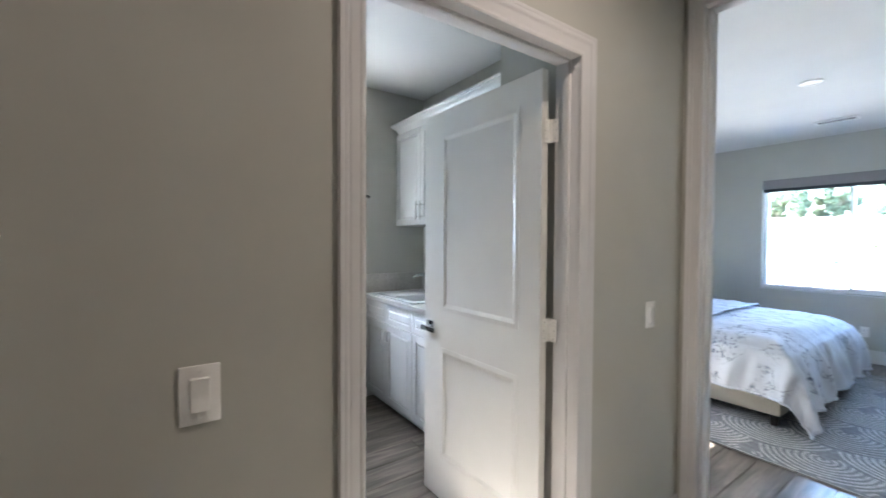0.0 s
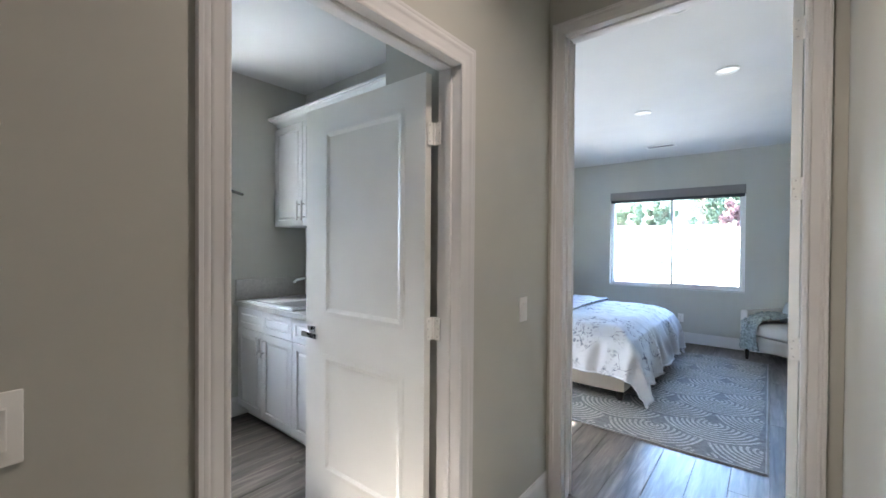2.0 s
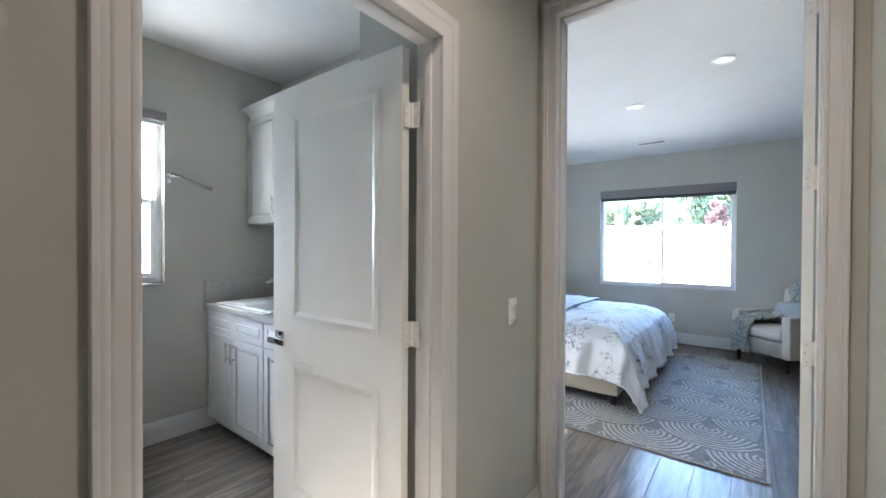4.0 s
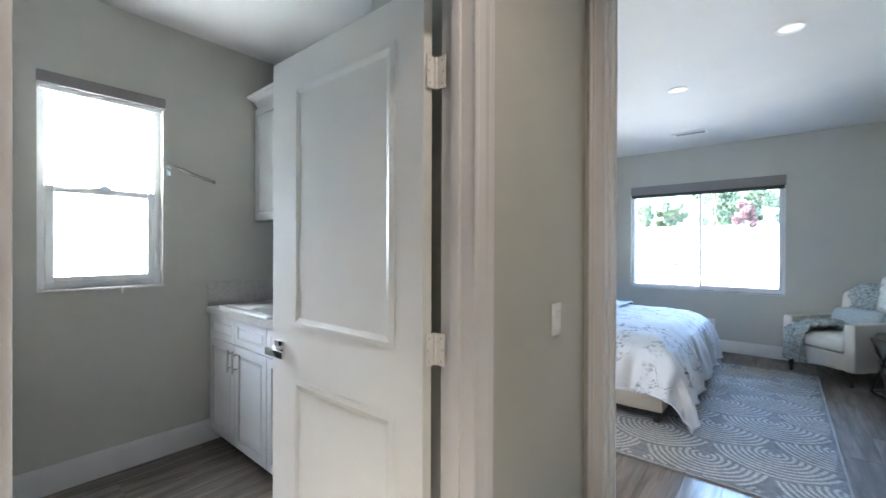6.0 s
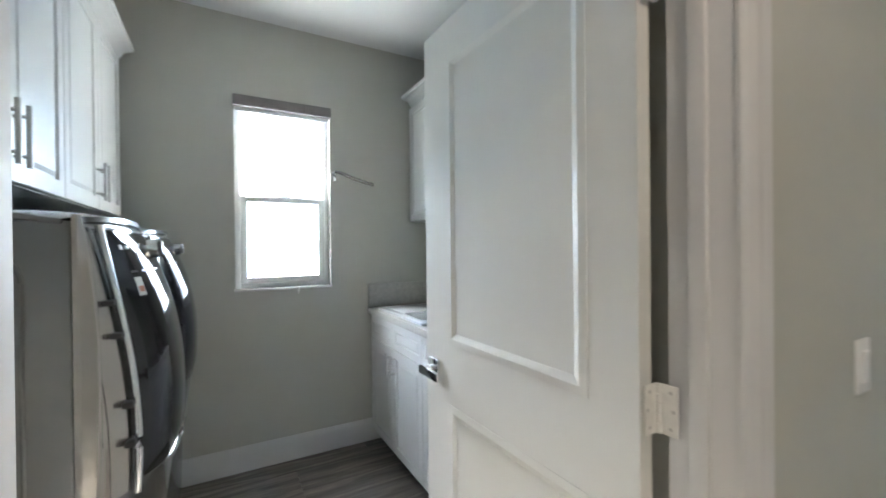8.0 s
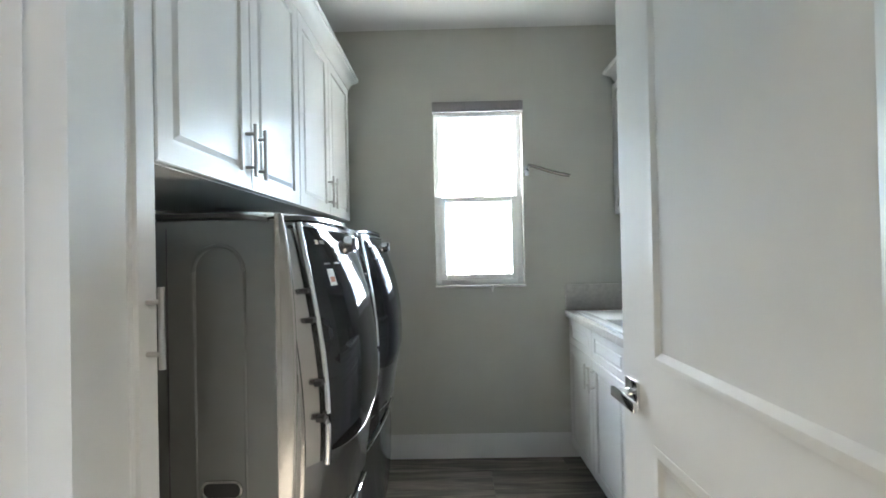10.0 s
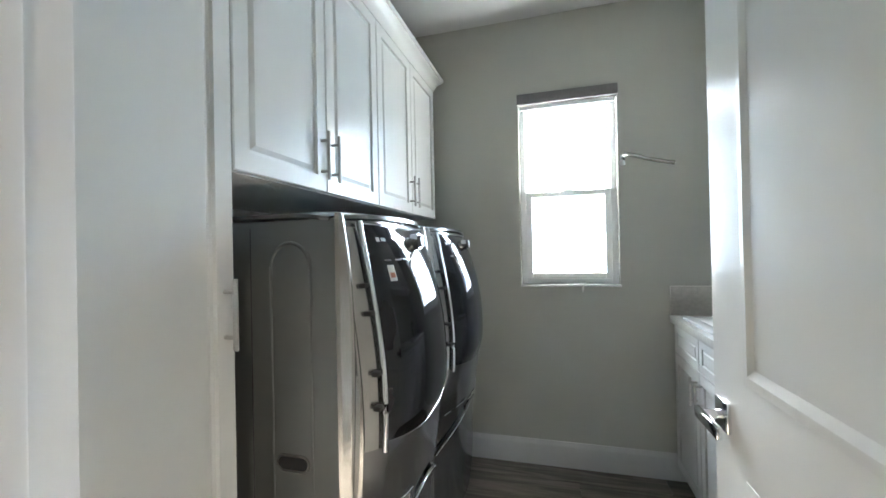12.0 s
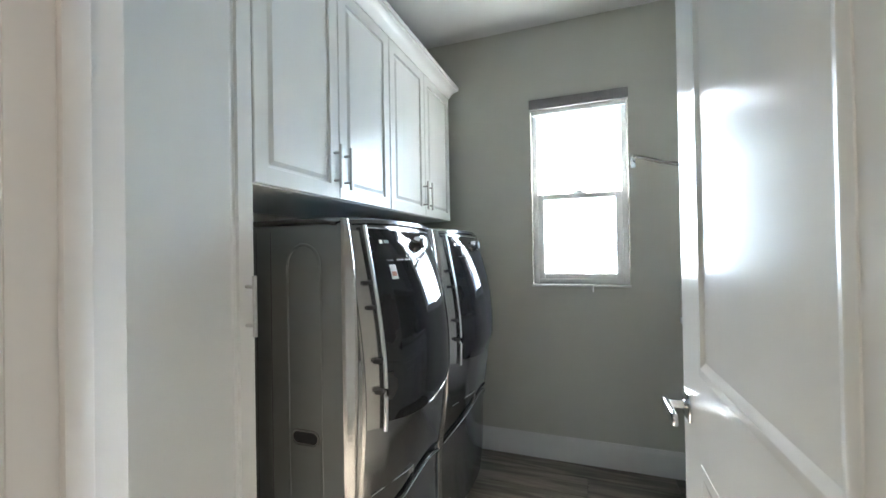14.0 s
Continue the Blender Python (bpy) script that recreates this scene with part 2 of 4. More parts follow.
def tube(bm, pts, r, n=10):
    """A round tube swept along a line of points."""
    pts = [Vector(p) for p in pts]
    rings = []
    for i, p in enumerate(pts):
        d = (pts[min(i + 1, len(pts) - 1)] - pts[max(i - 1, 0)]).normalized()
        q = d.to_track_quat("Z", "Y")
        rings.append([bm.verts.new(p + q @ Vector((r * math.cos(6.28318 * k / n), r * math.sin(6.28318 * k / n), 0))) for k in range(n)])
    for a, b in zip(rings, rings[1:]):
        for k in range(n):
            bm.faces.new((a[k], a[(k + 1) % n], b[(k + 1) % n], b[k]))
    bm.faces.new(rings[0][::-1])
    bm.faces.new(rings[-1])
    return bm


def sweep(bm, profile, path):
    """A closed profile carried along a path: path gives, for each stop, a function from (u, v) to a point."""
    rings = [[bm.verts.new(f(u, v)) for u, v in profile] for f in path]
    n = len(profile)
    for a, b in zip(rings, rings[1:]):
        for k in range(n):
            bm.faces.new((a[k], a[(k + 1) % n], b[(k + 1) % n], b[k]))
    bm.faces.new(rings[0][::-1])
    bm.faces.new(rings[-1])
    bmesh.ops.recalc_face_normals(bm, faces=bm.faces[:])
    return bm


def sheet(fn, nu, nv, thick=0.0):
    """A grid of fn(u, v), u and v from 0 to 1, with a back side where thick is given."""
    bm = bmesh.new()
    g = [[bm.verts.new(fn(i / nu, j / nv)) for j in range(nv + 1)] for i in range(nu + 1)]
    for i in range(nu):
        for j in range(nv):
            bm.faces.new((g[i][j], g[i + 1][j], g[i + 1][j + 1], g[i][j + 1]))
    bmesh.ops.recalc_face_normals(bm, faces=bm.faces[:])
    if thick:
        bm.normal_update()
        back = [[bm.verts.new(v.co - v.normal * thick) for v in r] for r in g]
        for i in range(nu):
            for j in range(nv):
                bm.faces.new((back[i][j], back[i][j + 1], back[i + 1][j + 1], back[i + 1][j]))
        rim = [(i, 0) for i in range(nu)] + [(nu, j) for j in range(nv)] + [(i, nv) for i in range(nu, 0, -1)] + [(0, j) for j in range(nv, 0, -1)]
        for (a, b), (c, d) in zip(rim, rim[1:] + rim[:1]):
            bm.faces.new((g[a][b], g[c][d], back[c][d], back[a][b]))
        bmesh.ops.recalc_face_normals(bm, faces=bm.faces[:])
    return bm


def mesh_of(name, bm, mat, smooth=35):
    me = bpy.data.meshes.new(name)
    bm.to_mesh(me)
    bm.free()
    me.materials.append(mat)
    if smooth:
        for p in me.polygons:
            p.use_smooth = True
        me.set_sharp_from_angle(angle=radians(smooth))
    return me


def part(name, bm, mat, parent, label="", smooth=35):
    ob = new(name, mesh_of(name, bm, mat, smooth))
    ob.parent = parent
    return tagged(ob, label)


def thing(name, m, label, category, group="", kind=""):
    ob = new(name)
    ob.empty_display_size = 0.1
    ob.matrix_world = m
    return tagged(ob, label, category, group, kind)


def setting(name, bm, mat, label, category, smooth=0):
    return tagged(new(name, mesh_of(name, bm, mat, smooth)), label, category, "", "structure")


# ---- plan ----
HALL_Y, LAUN_Y0, LAUN_Y1 = 1.02, 1.128, 3.355      # hall face, laundry face, window wall
DX0, DX1, DTOP = 0.460, 1.300, 2.05               # laundry doorway
BED_X0, BED_X1, BX = 2.09, 2.21, 6.65             # bedroom door wall, window wall
BY0, BY1, BTOP = -0.008, 0.937, 2.455                # bedroom doorway
CEIL_L, CEIL_H, CEIL_B = 2.70, 2.75, 2.655
WX0, WX1, WZ0, WZ1 = 0.67, 1.228, 1.078, 2.215    # laundry window
VY0, VY1, VZ0, VZ1 = 0.345, 2.055, 0.765, 2.17    # bedroom window
NX0, NX1, NZ0, NZ1 = 2.35, 3.21, 1.20, 1.80        # second bedroom window
LEFT_X = -0.46
TH = 0.15

# ---- structure ----
floor = setting("floor", boxes((-2.4, BX + TH, -1.95, 4.05, -0.2, -0.007)), SUBFLOOR, "grey-brown oak-look plank floor through all rooms", "floor")
setting("wall_hall", boxes((-2.3, DX0 - 0.02, HALL_Y, LAUN_Y0, 0, 2.95), (DX1 + 0.02, BED_X0, HALL_Y, LAUN_Y0, 0, 2.95), (DX0 - 0.02, DX1 + 0.02, HALL_Y, LAUN_Y0, DTOP + 0.02, 2.95)), WALL, "greige painted wall with the laundry doorway", "wall")
setting("wall_bedroom_door", boxes((BED_X0, BED_X1, -1.8, BY0 - 0.02, 0, 2.95), (BED_X0, BED_X1, BY1 + 0.02, 4.0, 0, 2.95), (BED_X0, BED_X1, BY0 - 0.02, BY1 + 0.02, BTOP + 0.02, 2.95)), WALL, "greige painted wall with the bedroom doorway", "wall")
setting("wall_hall_stub", boxes((1.2, BED_X0, -1.8, -0.113, 0, 2.95)), WALL, "greige painted wall return beside the bedroom doorway", "wall")
setting("wall_hall_back", boxes((-2.3, 1.2, -1.95, -1.8, 0, 2.95)), WALL, "plain greige painted hall wall", "wall")
setting("wall_hall_end", boxes((-2.45, -2.3, -1.95, LAUN_Y0, 0, 2.95)), WALL, "plain greige painted hall end wall", "wall")
setting("ceiling_hall", boxes((-2.45, BED_X0, -1.95, HALL_Y, CEIL_H, CEIL_H + 0.25)), CEIL, "white painted hall ceiling", "ceiling")
setting("wall_laundry_left", boxes((LEFT_X - 0.12, LEFT_X, LAUN_Y0, LAUN_Y1 + TH, 0, 2.95)), WALL, "greige painted laundry side wall", "wall")
setting("wall_laundry_window", boxes((LEFT_X, WX0, LAUN_Y1, LAUN_Y1 + TH, 0, 2.95), (WX1, BED_X0, LAUN_Y1, LAUN_Y1 + TH, 0, 2.95), (WX0, WX1, LAUN_Y1, LAUN_Y1 + TH, 0, WZ0), (WX0, WX1, LAUN_Y1, LAUN_Y1 + TH, WZ1, 2.95)), WALL, "greige painted wall with the laundry window", "wall")
setting("wall_laundry_return", boxes((1.335, BED_X0, LAUN_Y0, 1.478, 0, CEIL_L)), WALL, "greige painted wall return behind the open door", "wall")
setting("ceiling_laundry", boxes((LEFT_X, BED_X0, LAUN_Y0, LAUN_Y1, CEIL_L, CEIL_L + 0.25)), CEIL, "white painted laundry ceiling", "ceiling")
setting("wall_bedroom_window", boxes((BX, BX + TH, -1.95, VY0, 0, 2.95), (BX, BX + TH, VY1, 4.0, 0, 2.95), (BX, BX + TH, VY0, VY1, 0, VZ0), (BX, BX + TH, VY0, VY1, VZ1, 2.95)), WALL, "greige painted wall with the bedroom window", "wall")
setting("wall_bedroom_south", boxes((BED_X1, BX, -1.95, -1.8, 0, 2.95)), WALL, "plain greige painted bedroom wall", "wall")
setting("wall_bedroom_north", boxes((BED_X1, NX0, 3.85, 4.0, 0, 2.95), (NX1, BX, 3.85, 4.0, 0, 2.95), (NX0, NX1, 3.85, 4.0, 0, NZ0), (NX0, NX1, 3.85, 4.0, NZ1, 2.95)), WALL, "plain greige painted bedroom wall", "wall")
setting("ceiling_bedroom", boxes((BED_X1, BX, -1.8, 3.85, CEIL_B, CEIL_B + 0.3)), CEIL, "white painted bedroom ceiling", "ceiling")
setting("roof_slab", boxes((-2.6, BX + 0.3, -2.1, 4.15, 2.96, 3.1)), CEIL, "plain flat roof over the rooms", "roof")

# casing profile: u across the casing from the opening outwards, v out of the wall
CASE = [(0, 0), (0, 0.010), (0.005, 0.014), (0.012, 0.015), (0.017, 0.011), (0.022, 0.012), (0.040, 0.014), (0.050, 0.015),
        (0.054, 0.020), (0.060, 0.022), (0.066, 0.020), (0.070, 0.023), (0.078, 0.023), (0.080, 0.020), (0.080, 0)]


def casing(name, a0, a1, top, put, w=1.0, w_left=1.0, label="white painted moulded door casing"):
    """A mitred casing round a doorway from a0 to a1; put(a, z, v) places along the wall, up and out of it."""
    bm = bmesh.new()
    path = [lambda u, v: put(a0 - u * w_left, 0.0, v), lambda u, v: put(a0 - u * w_left, top + u * w, v),
            lambda u, v: put(a1 + u * w, top + u * w, v), lambda u, v: put(a1 + u * w, 0.0, v)]
    return setting(name, sweep(bm, CASE, path), TRIM, label, "door casing", 40)


casing("trim_laundry_casing", DX0 - 0.003, DX1 - 0.002, DTOP - 0.004, lambda a, z, v: Vector((a, HALL_Y - v * 0.7, z)), 1.0, 0.86)
casing("trim_laundry_inner_casing", DX0 - 0.016, DX1 + 0.018, DTOP + 0.01, lambda a, z, v: Vector((a, LAUN_Y0 + v * 0.6, z)), 0.15, 0.9)
casing("trim_bedroom_casing", BY0 + 0.006, BY1 - 0.006, BTOP - 0.005, lambda a, z, v: Vector((BED_X0 - v, a, z)), 0.82, 0.84)
casing("trim_bedroom_inner_casing", BY0 - 0.012, BY1 - 0.006, BTOP + 0.01, lambda a, z, v: Vector((BED_X1 + v, a, z)))

# jambs with their stops
JY0, JY1 = HALL_Y - 0.003, LAUN_Y0 + 0.003
jamb = boxes((DX0 - 0.02, DX0, JY0, JY1, 0, DTOP), (DX1, DX1 + 0.02, JY0, JY1, 0, DTOP), (DX0 - 0.02, DX1 + 0.02, JY0, JY1, DTOP, DTOP + 0.02), bev=0.002)
for spec in ((DX0 - 0.002, DX0 + 0.011, HALL_Y + 0.040, LAUN_Y0 - 0.038, 0, DTOP), (DX1 - 0.011, DX1 + 0.002, HALL_Y + 0.040, LAUN_Y0 - 0.038, 0, DTOP), (DX0 + 0.011, DX1 - 0.011, HALL_Y + 0.040, LAUN_Y0 - 0.038, DTOP - 0.011, DTOP + 0.002)):
    box(jamb, *spec, bev=0.0035)
setting("trim_laundry_jamb", jamb, TRIM, "white painted door jamb with stop", "door jamb", 40)
JX0, JX1 = BED_X0 - 0.003, BED_X1 + 0.003
jamb = boxes((JX0, JX1, BY0 - 0.02, BY0, 0, BTOP), (JX0, JX1, BY1, BY1 + 0.02, 0, BTOP), (JX0, JX1, BY0 - 0.02, BY1 + 0.02, BTOP, BTOP + 0.02), bev=0.002)
for spec in ((BED_X0 + 0.04, BED_X1 - 0.038, BY0 - 0.002, BY0 + 0.011, 0, BTOP), (BED_X0 + 0.04, BED_X1 - 0.038, BY1 - 0.011, BY1 + 0.002, 0, BTOP), (BED_X0 + 0.04, BED_X1 - 0.038, BY0 + 0.011, BY1 - 0.011, BTOP - 0.011, BTOP + 0.002)):
    box(jamb, *spec, bev=0.0035)
setting("trim_bedroom_jamb", jamb, TRIM, "white painted door jamb with stop", "door jamb", 40)

BASEP = [(0, 0), (0.014, 0), (0.014, 0.118), (0.011, 0.128), (0.007, 0.136), (0.005, 0.146), (0, 0.148)]


def baseboard(name, a, b, out):
    a, b, o = Vector((*a, 0)), Vector((*b, 0)), Vector((*out, 0))
    bm = sweep(bmesh.new(), BASEP, [lambda u, v: a + o * u + Vector((0, 0, v)), lambda u, v: b + o * u + Vector((0, 0, v))])
    return setting(name, bm, TRIM, "white painted moulded baseboard", "baseboard", 30)


baseboard("baseboard_laundry_window", (LEFT_X, LAUN_Y1), (BED_X0, LAUN_Y1), (0, -1))
baseboard("baseboard_hall_left", (-2.3, HALL_Y), (DX0 - 0.078, HALL_Y), (0, -1))
baseboard("baseboard_hall_right", (DX1 + 0.08, HALL_Y), (BED_X0, HALL_Y), (0, -1))
baseboard("baseboard_stub", (1.2, -0.113), (BED_X0, -0.113), (0, 1))
baseboard("baseboard_bedroom_window", (BX, -1.8), (BX, 3.85), (-1, 0))
baseboard("baseboard_bedroom_south", (BED_X1, -1.8), (BX, -1.8), (0, 1))
baseboard("baseboard_bedroom_north", (BED_X1, 3.85), (BX, 3.85), (0, -1))
baseboard("baseboard_laundry_return", (1.335, 1.478), (BED_X0 - 0.58, 1.478), (0, 1))


# ---- windows ----
def laundry_window():
    w = thing("window_1", pose(WX0, LAUN_Y1, WZ0), "white vinyl single-hung window with bright daylight outside", "window", kind="structure")
    W, H = WX1 - WX0, WZ1 - WZ0
    y0, y1 = 0.055, 0.115
    f = 0.034
    part("window_frame", boxes((0, f, y0, y1, 0, H), (W - f, W, y0, y1, 0, H), (f, W - f, y0, y1, 0, f), (f, W - f, y0, y1, H - f, H), bev=0.003), VINYL, w)
    mid = 0.565
    s = 0.036
    sash = part("lower_sash", boxes((f, f + s, y0 - 0.012, y0 + 0.03, f, mid), (W - f - s, W - f, y0 - 0.012, y0 + 0.03, f, mid), (f + s, W - f - s, y0 - 0.012, y0 + 0.03, f, f + s), (f + s, W - f - s, y0 - 0.012, y0 + 0.03, mid - s, mid), bev=0.004), VINYL, w)
    part("sash_lock", boxes((W / 2 - 0.035, W / 2 + 0.035, y0 - 0.014, y0 + 0.012, mid, mid + 0.012), (W / 2 - 0.012, W / 2 + 0.02, y0 - 0.016, y0 + 0.004, mid + 0.012, mid + 0.022), bev=0.003), VINYL, sash)
    part("upper_sash", boxes((f, f + 0.018, y0 + 0.03, y1 - 0.005, mid - 0.03, H - f), (W - f - 0.018, W - f, y0 + 0.03, y1 - 0.005, mid - 0.03, H - f), (f + 0.018, W - f - 0.018, y0 + 0.03, y1 - 0.005, mid - 0.03, mid), (f + 0.018, W - f - 0.018, y0 + 0.03, y1 - 0.005, H - f - 0.02, H - f), bev=0.003), VINYL, w)
    for nm, z0, z1, yy in (("pane", f + s, mid - s, y0 + 0.012), ("pane", mid, H - f - 0.02, y0 + 0.05)):
        p = part(nm, boxes((f + 0.01, W - f - 0.01, yy, yy + 0.004, z0 - 0.008, z1 + 0.008)), GLASS, w, smooth=0)
        p.visible_shadow = False
    part("window_sill", boxes((-0.004, W + 0.004, -0.012, y0, -0.014, 0.0), bev=0.004), TRIM, w)
    b = thing("roller_blind", pose(WX0 - 0.004, LAUN_Y1, WZ1 - 0.052), "grey fabric roller blind rolled up under its valance", "blind")
    part("valance", boxes((0, W + 0.008, -0.035, 0.05, 0.0, 0.063), bev=0.003), VALANCE, b)
    part("bottom_rail", boxes((0.012, W - 0.004, -0.008, 0.006, -0.026, 0.0), bev=0.004), VINYL, b)
    part("chain_pull", rod(rod(bmesh.new(), (0.356, -0.01, -1.115), (0.356, -0.01, -1.085), 0.006, 12), (0.356, -0.01, -1.128), (0.356, -0.01, -1.115), 0.003, 8), PLASTIC, b)
    return w


def bedroom_window():
    w = thing("window_2", pose(BX, VY0, VZ0), "white vinyl sliding window over a sunlit hillside", "window", kind="structure")
    W, H = VY1 - VY0, VZ1 - VZ0
    x0, x1, f, s = 0.055, 0.115, 0.034, 0.03
    part("window_frame", boxes((x0, x1, 0, f, 0, H), (x0, x1, W - f, W, 0, H), (x0, x1, f, W - f, 0, f), (x0, x1, f, W - f, H - f, H), bev=0.003), VINYL, w)
    half = W / 2
    part("sliding_sash", boxes((x0 - 0.01, x0 + 0.025, f, f + s, f, H - f), (x0 - 0.01, x0 + 0.025, half - 0.012, half + 0.018, f, H - f), (x0 - 0.01, x0 + 0.025, f + s, half - 0.012, f, f + s), (x0 - 0.01, x0 + 0.025, f + s, half - 0.012, H - f - s, H - f), bev=0.003), VINYL, w)
    part("fixed_sash", boxes((x0 + 0.028, x1 - 0.004, half - 0.01, half + 0.012, f, H - f), (x0 + 0.028, x1 - 0.004, W - f - 0.015, W - f, f, H - f), (x0 + 0.028, x1 - 0.004, half + 0.012, W - f - 0.015, f, f + 0.015), (x0 + 0.028, x1 - 0.004, half + 0.012, W - f - 0.015, H - f - 0.015, H - f), bev=0.002), VINYL, w)
    for y0, y1, xx in ((f + 0.02, half, x0 + 0.006), (half, W - f - 0.006, x0 + 0.04)):
        p = part("pane", boxes((xx, xx + 0.004, y0, y1, f + 0.008, H - f - 0.008)), GLASS, w, smooth=0)
        p.visible_shadow = False
    part("window_sill", boxes((-0.012, x0, -0.004, W + 0.004, -0.014, 0.0), bev=0.004), TRIM, w)
    b = thing("roller_blind", pose(BX, VY0 - 0.01, VZ1 - 0.10), "grey roller blind drawn up, dark fabric edge showing", "blind")
    part("valance", boxes((-0.014, 0.05, 0.012, W + 0.008, 0.0, 0.118), bev=0.003), VALANCE, b)
    part("rolled_fabric", rod(bmesh.new(), (0.022, 0.02, -0.006), (0.022, W, -0.006), 0.022, 16), SHADEFAB, b)
    part("bottom_rail", boxes((0.012, 0.03, 0.02, W, -0.042, -0.022), bev=0.004), SHADEFAB, b)
    return w


def side_window():
    w = thing("window_3", pose(NX0, 3.85, NZ0), "white vinyl picture window in the bedroom side wall", "window", kind="structure")
    W, H, f = NX1 - NX0, NZ1 - NZ0, 0.034
    part("window_frame", boxes((0, f, 0.055, 0.115, 0, H), (W - f, W, 0.055, 0.115, 0, H), (f, W - f, 0.055, 0.115, 0, f), (f, W - f, 0.055, 0.115, H - f, H), bev=0.003), VINYL, w)
    p = part("pane", boxes((f - 0.006, W - f + 0.006, 0.083, 0.087, f - 0.006, H - f + 0.006)), GLASS, w, smooth=0)
    p.visible_shadow = False


laundry_window()
bedroom_window()
side_window()


# ---- doors ----
def panel_door(name, w, h, m, panels, label, hinge_z):
    """A two-panel door; local x runs along the leaf from the hinge, the moulded faces look along y."""
    d = thing(name, m, label, "door", kind="structure")
    t = 0.035
    xs = (0.115, w - 0.155)
    spec = [(0, xs[0], 0, t, 0, h), (xs[1], w, 0, t, 0, h)]
    zc = 0.0
    for z0, z1 in panels:
        spec.append((xs[0], xs[1], 0, t, zc, z0))
        zc = z1
    spec.append((xs[0], xs[1], 0, t, zc, h))
    part("leaf", boxes(*spec), DOORP, d, smooth=0)
    for z0, z1 in panels:
        bm = boxes((xs[0], xs[1], 0.002, t - 0.002, z0, z1))
        part("panel", bm, DOORP, d, smooth=0)
        # sticking: a sloped moulding round the panel on both faces
        prof = [(-0.003, 0.001), (-0.003, -0.0015), (0.001, -0.002), (0.013, -0.0036), (0.017, -0.0036), (0.034, 0.0018), (0.037, 0.0025), (0.0, 0.008)]
        for side in (0, 1):
            def put(x, z, v):
                return Vector((x, v if side == 0 else t - v, z))
            bm = bmesh.new()
            cs = [(xs[0], z0, 1, 1), (xs[1], z0, -1, 1), (xs[1], z1, -1, -1), (xs[0], z1, 1, -1), (xs[0], z0, 1, 1)]
            rings = [[bm.verts.new(put(cx + sx * u, cz + sz * u, v)) for u, v in prof] for cx, cz, sx, sz in cs]
            n = len(prof)
            for a, b in zip(rings, rings[1:]):
                for k in range(n):
                    bm.faces.new((a[k], a[(k + 1) % n], b[(k + 1) % n], b[k]))
            bmesh.ops.remove_doubles(bm, verts=bm.verts[:], dist=1e-5)
            bmesh.ops.recalc_face_normals(bm, faces=bm.faces[:])
            part("panel_moulding", bm, DOORP, d, smooth=12)
    return d


def lever(d, x, z, face, sign, toward):
    """A square-rose lever on the face y = face, pointing along x by toward."""
    s = sign
    h = part("door_handle", boxes((x - 0.033, x + 0.033, min(face, face + s * 0.010), max(face, face + s * 0.010), z - 0.033, z + 0.033), bev=0.003), CHROME, d, "polished chrome square-rose lever handle")
    part("spindle", rod(bmesh.new(), (x, face + s * 0.009, z), (x, face + s * 0.052, z), 0.010, 20), CHROME, h)
    ya, yb = sorted((face + s * 0.046, face + s * 0.058))
    xa, xb = sorted((x - toward * 0.014, x + toward * 0.112))
    part("lever", boxes((xa, xb, ya, yb, z - 0.013, z + 0.013), bev=0.003), CHROME, h)


def hinge_at(d, x, y, z, edge_dir, jamb_dir, normal_a, normal_b):
    """A butt hinge with its barrel at (x, y, z): one leaf on the door's edge, one on the jamb, with screw heads."""
    inv = d.matrix_world.inverted()

    def local(bm):
        bmesh.ops.transform(bm, matrix=inv, verts=bm.verts[:])
        return bm
    bm = bmesh.new()
    for k in range(5):
        rod(bm, (x, y, z - 0.0445 + k * 0.0178 + 0.0007), (x, y, z - 0.0445 + (k + 1) * 0.0178 - 0.0007), 0.0058, 14)
    h = part("hinge", local(bm), HINGE, d, "cream painted butt hinge")
    for dr, nm in ((edge_dir, normal_a), (jamb_dir, normal_b)):
        dv, nv = Vector((*dr, 0)).normalized(), Vector((*nm, 0)).normalized()
        a = Vector((x, y, z)) + nv * -0.003
        bm = bmesh.new()
        vs = bmesh.ops.create_cube(bm, size=1.0)["verts"]
        for v in vs:
            v.co = a + dv * ((v.co.x + 0.5) * 0.034) + nv * (v.co.y * 0.0026) + Vector((0, 0, v.co.z * 0.089))
        part("hinge_leaf", local(bm), HINGE, h, smooth=0)
        bm = bmesh.new()
        for o, dz in ((0.022, 0.032), (0.027, 0.0), (0.022, -0.032)):
            c = a + dv * o + Vector((0, 0, dz))
            rod(bm, c, c + nv * 0.0019, 0.0034, 10)
        part("screws", local(bm), NICKEL, h)


LD = panel_door("door_1", 0.808, 2.025, Matrix.Translation((1.281, 1.151, 0.012)) @ pose(0, 0, 0, 0, 0, 91.1), ((0.225, 0.80), (1.0, 1.905)), "white two-panel interior door standing open into the laundry", ())
# local y runs towards -x of the world here, so the face seen from the hall is y = thickness
lever(LD, 0.808 - 0.058, 0.90, 0.035, 1, -1)
lever(LD, 0.808 - 0.058, 0.90, 0.0, -1, -1)
part("latch_plate", boxes((0.8075, 0.8095, 0.006, 0.029, 0.872, 0.928)), CHROME, LD)

BD = panel_door("door_2", 0.915, 2.43, Matrix.Translation((BED_X1 + 0.006, BY0 + 0.014, 0.012)) @ pose(0, 0, 0, 0, 0, -28), ((0.24, 0.80), (1.0, 2.27)), "white tall two-panel bedroom door standing wide open", ())

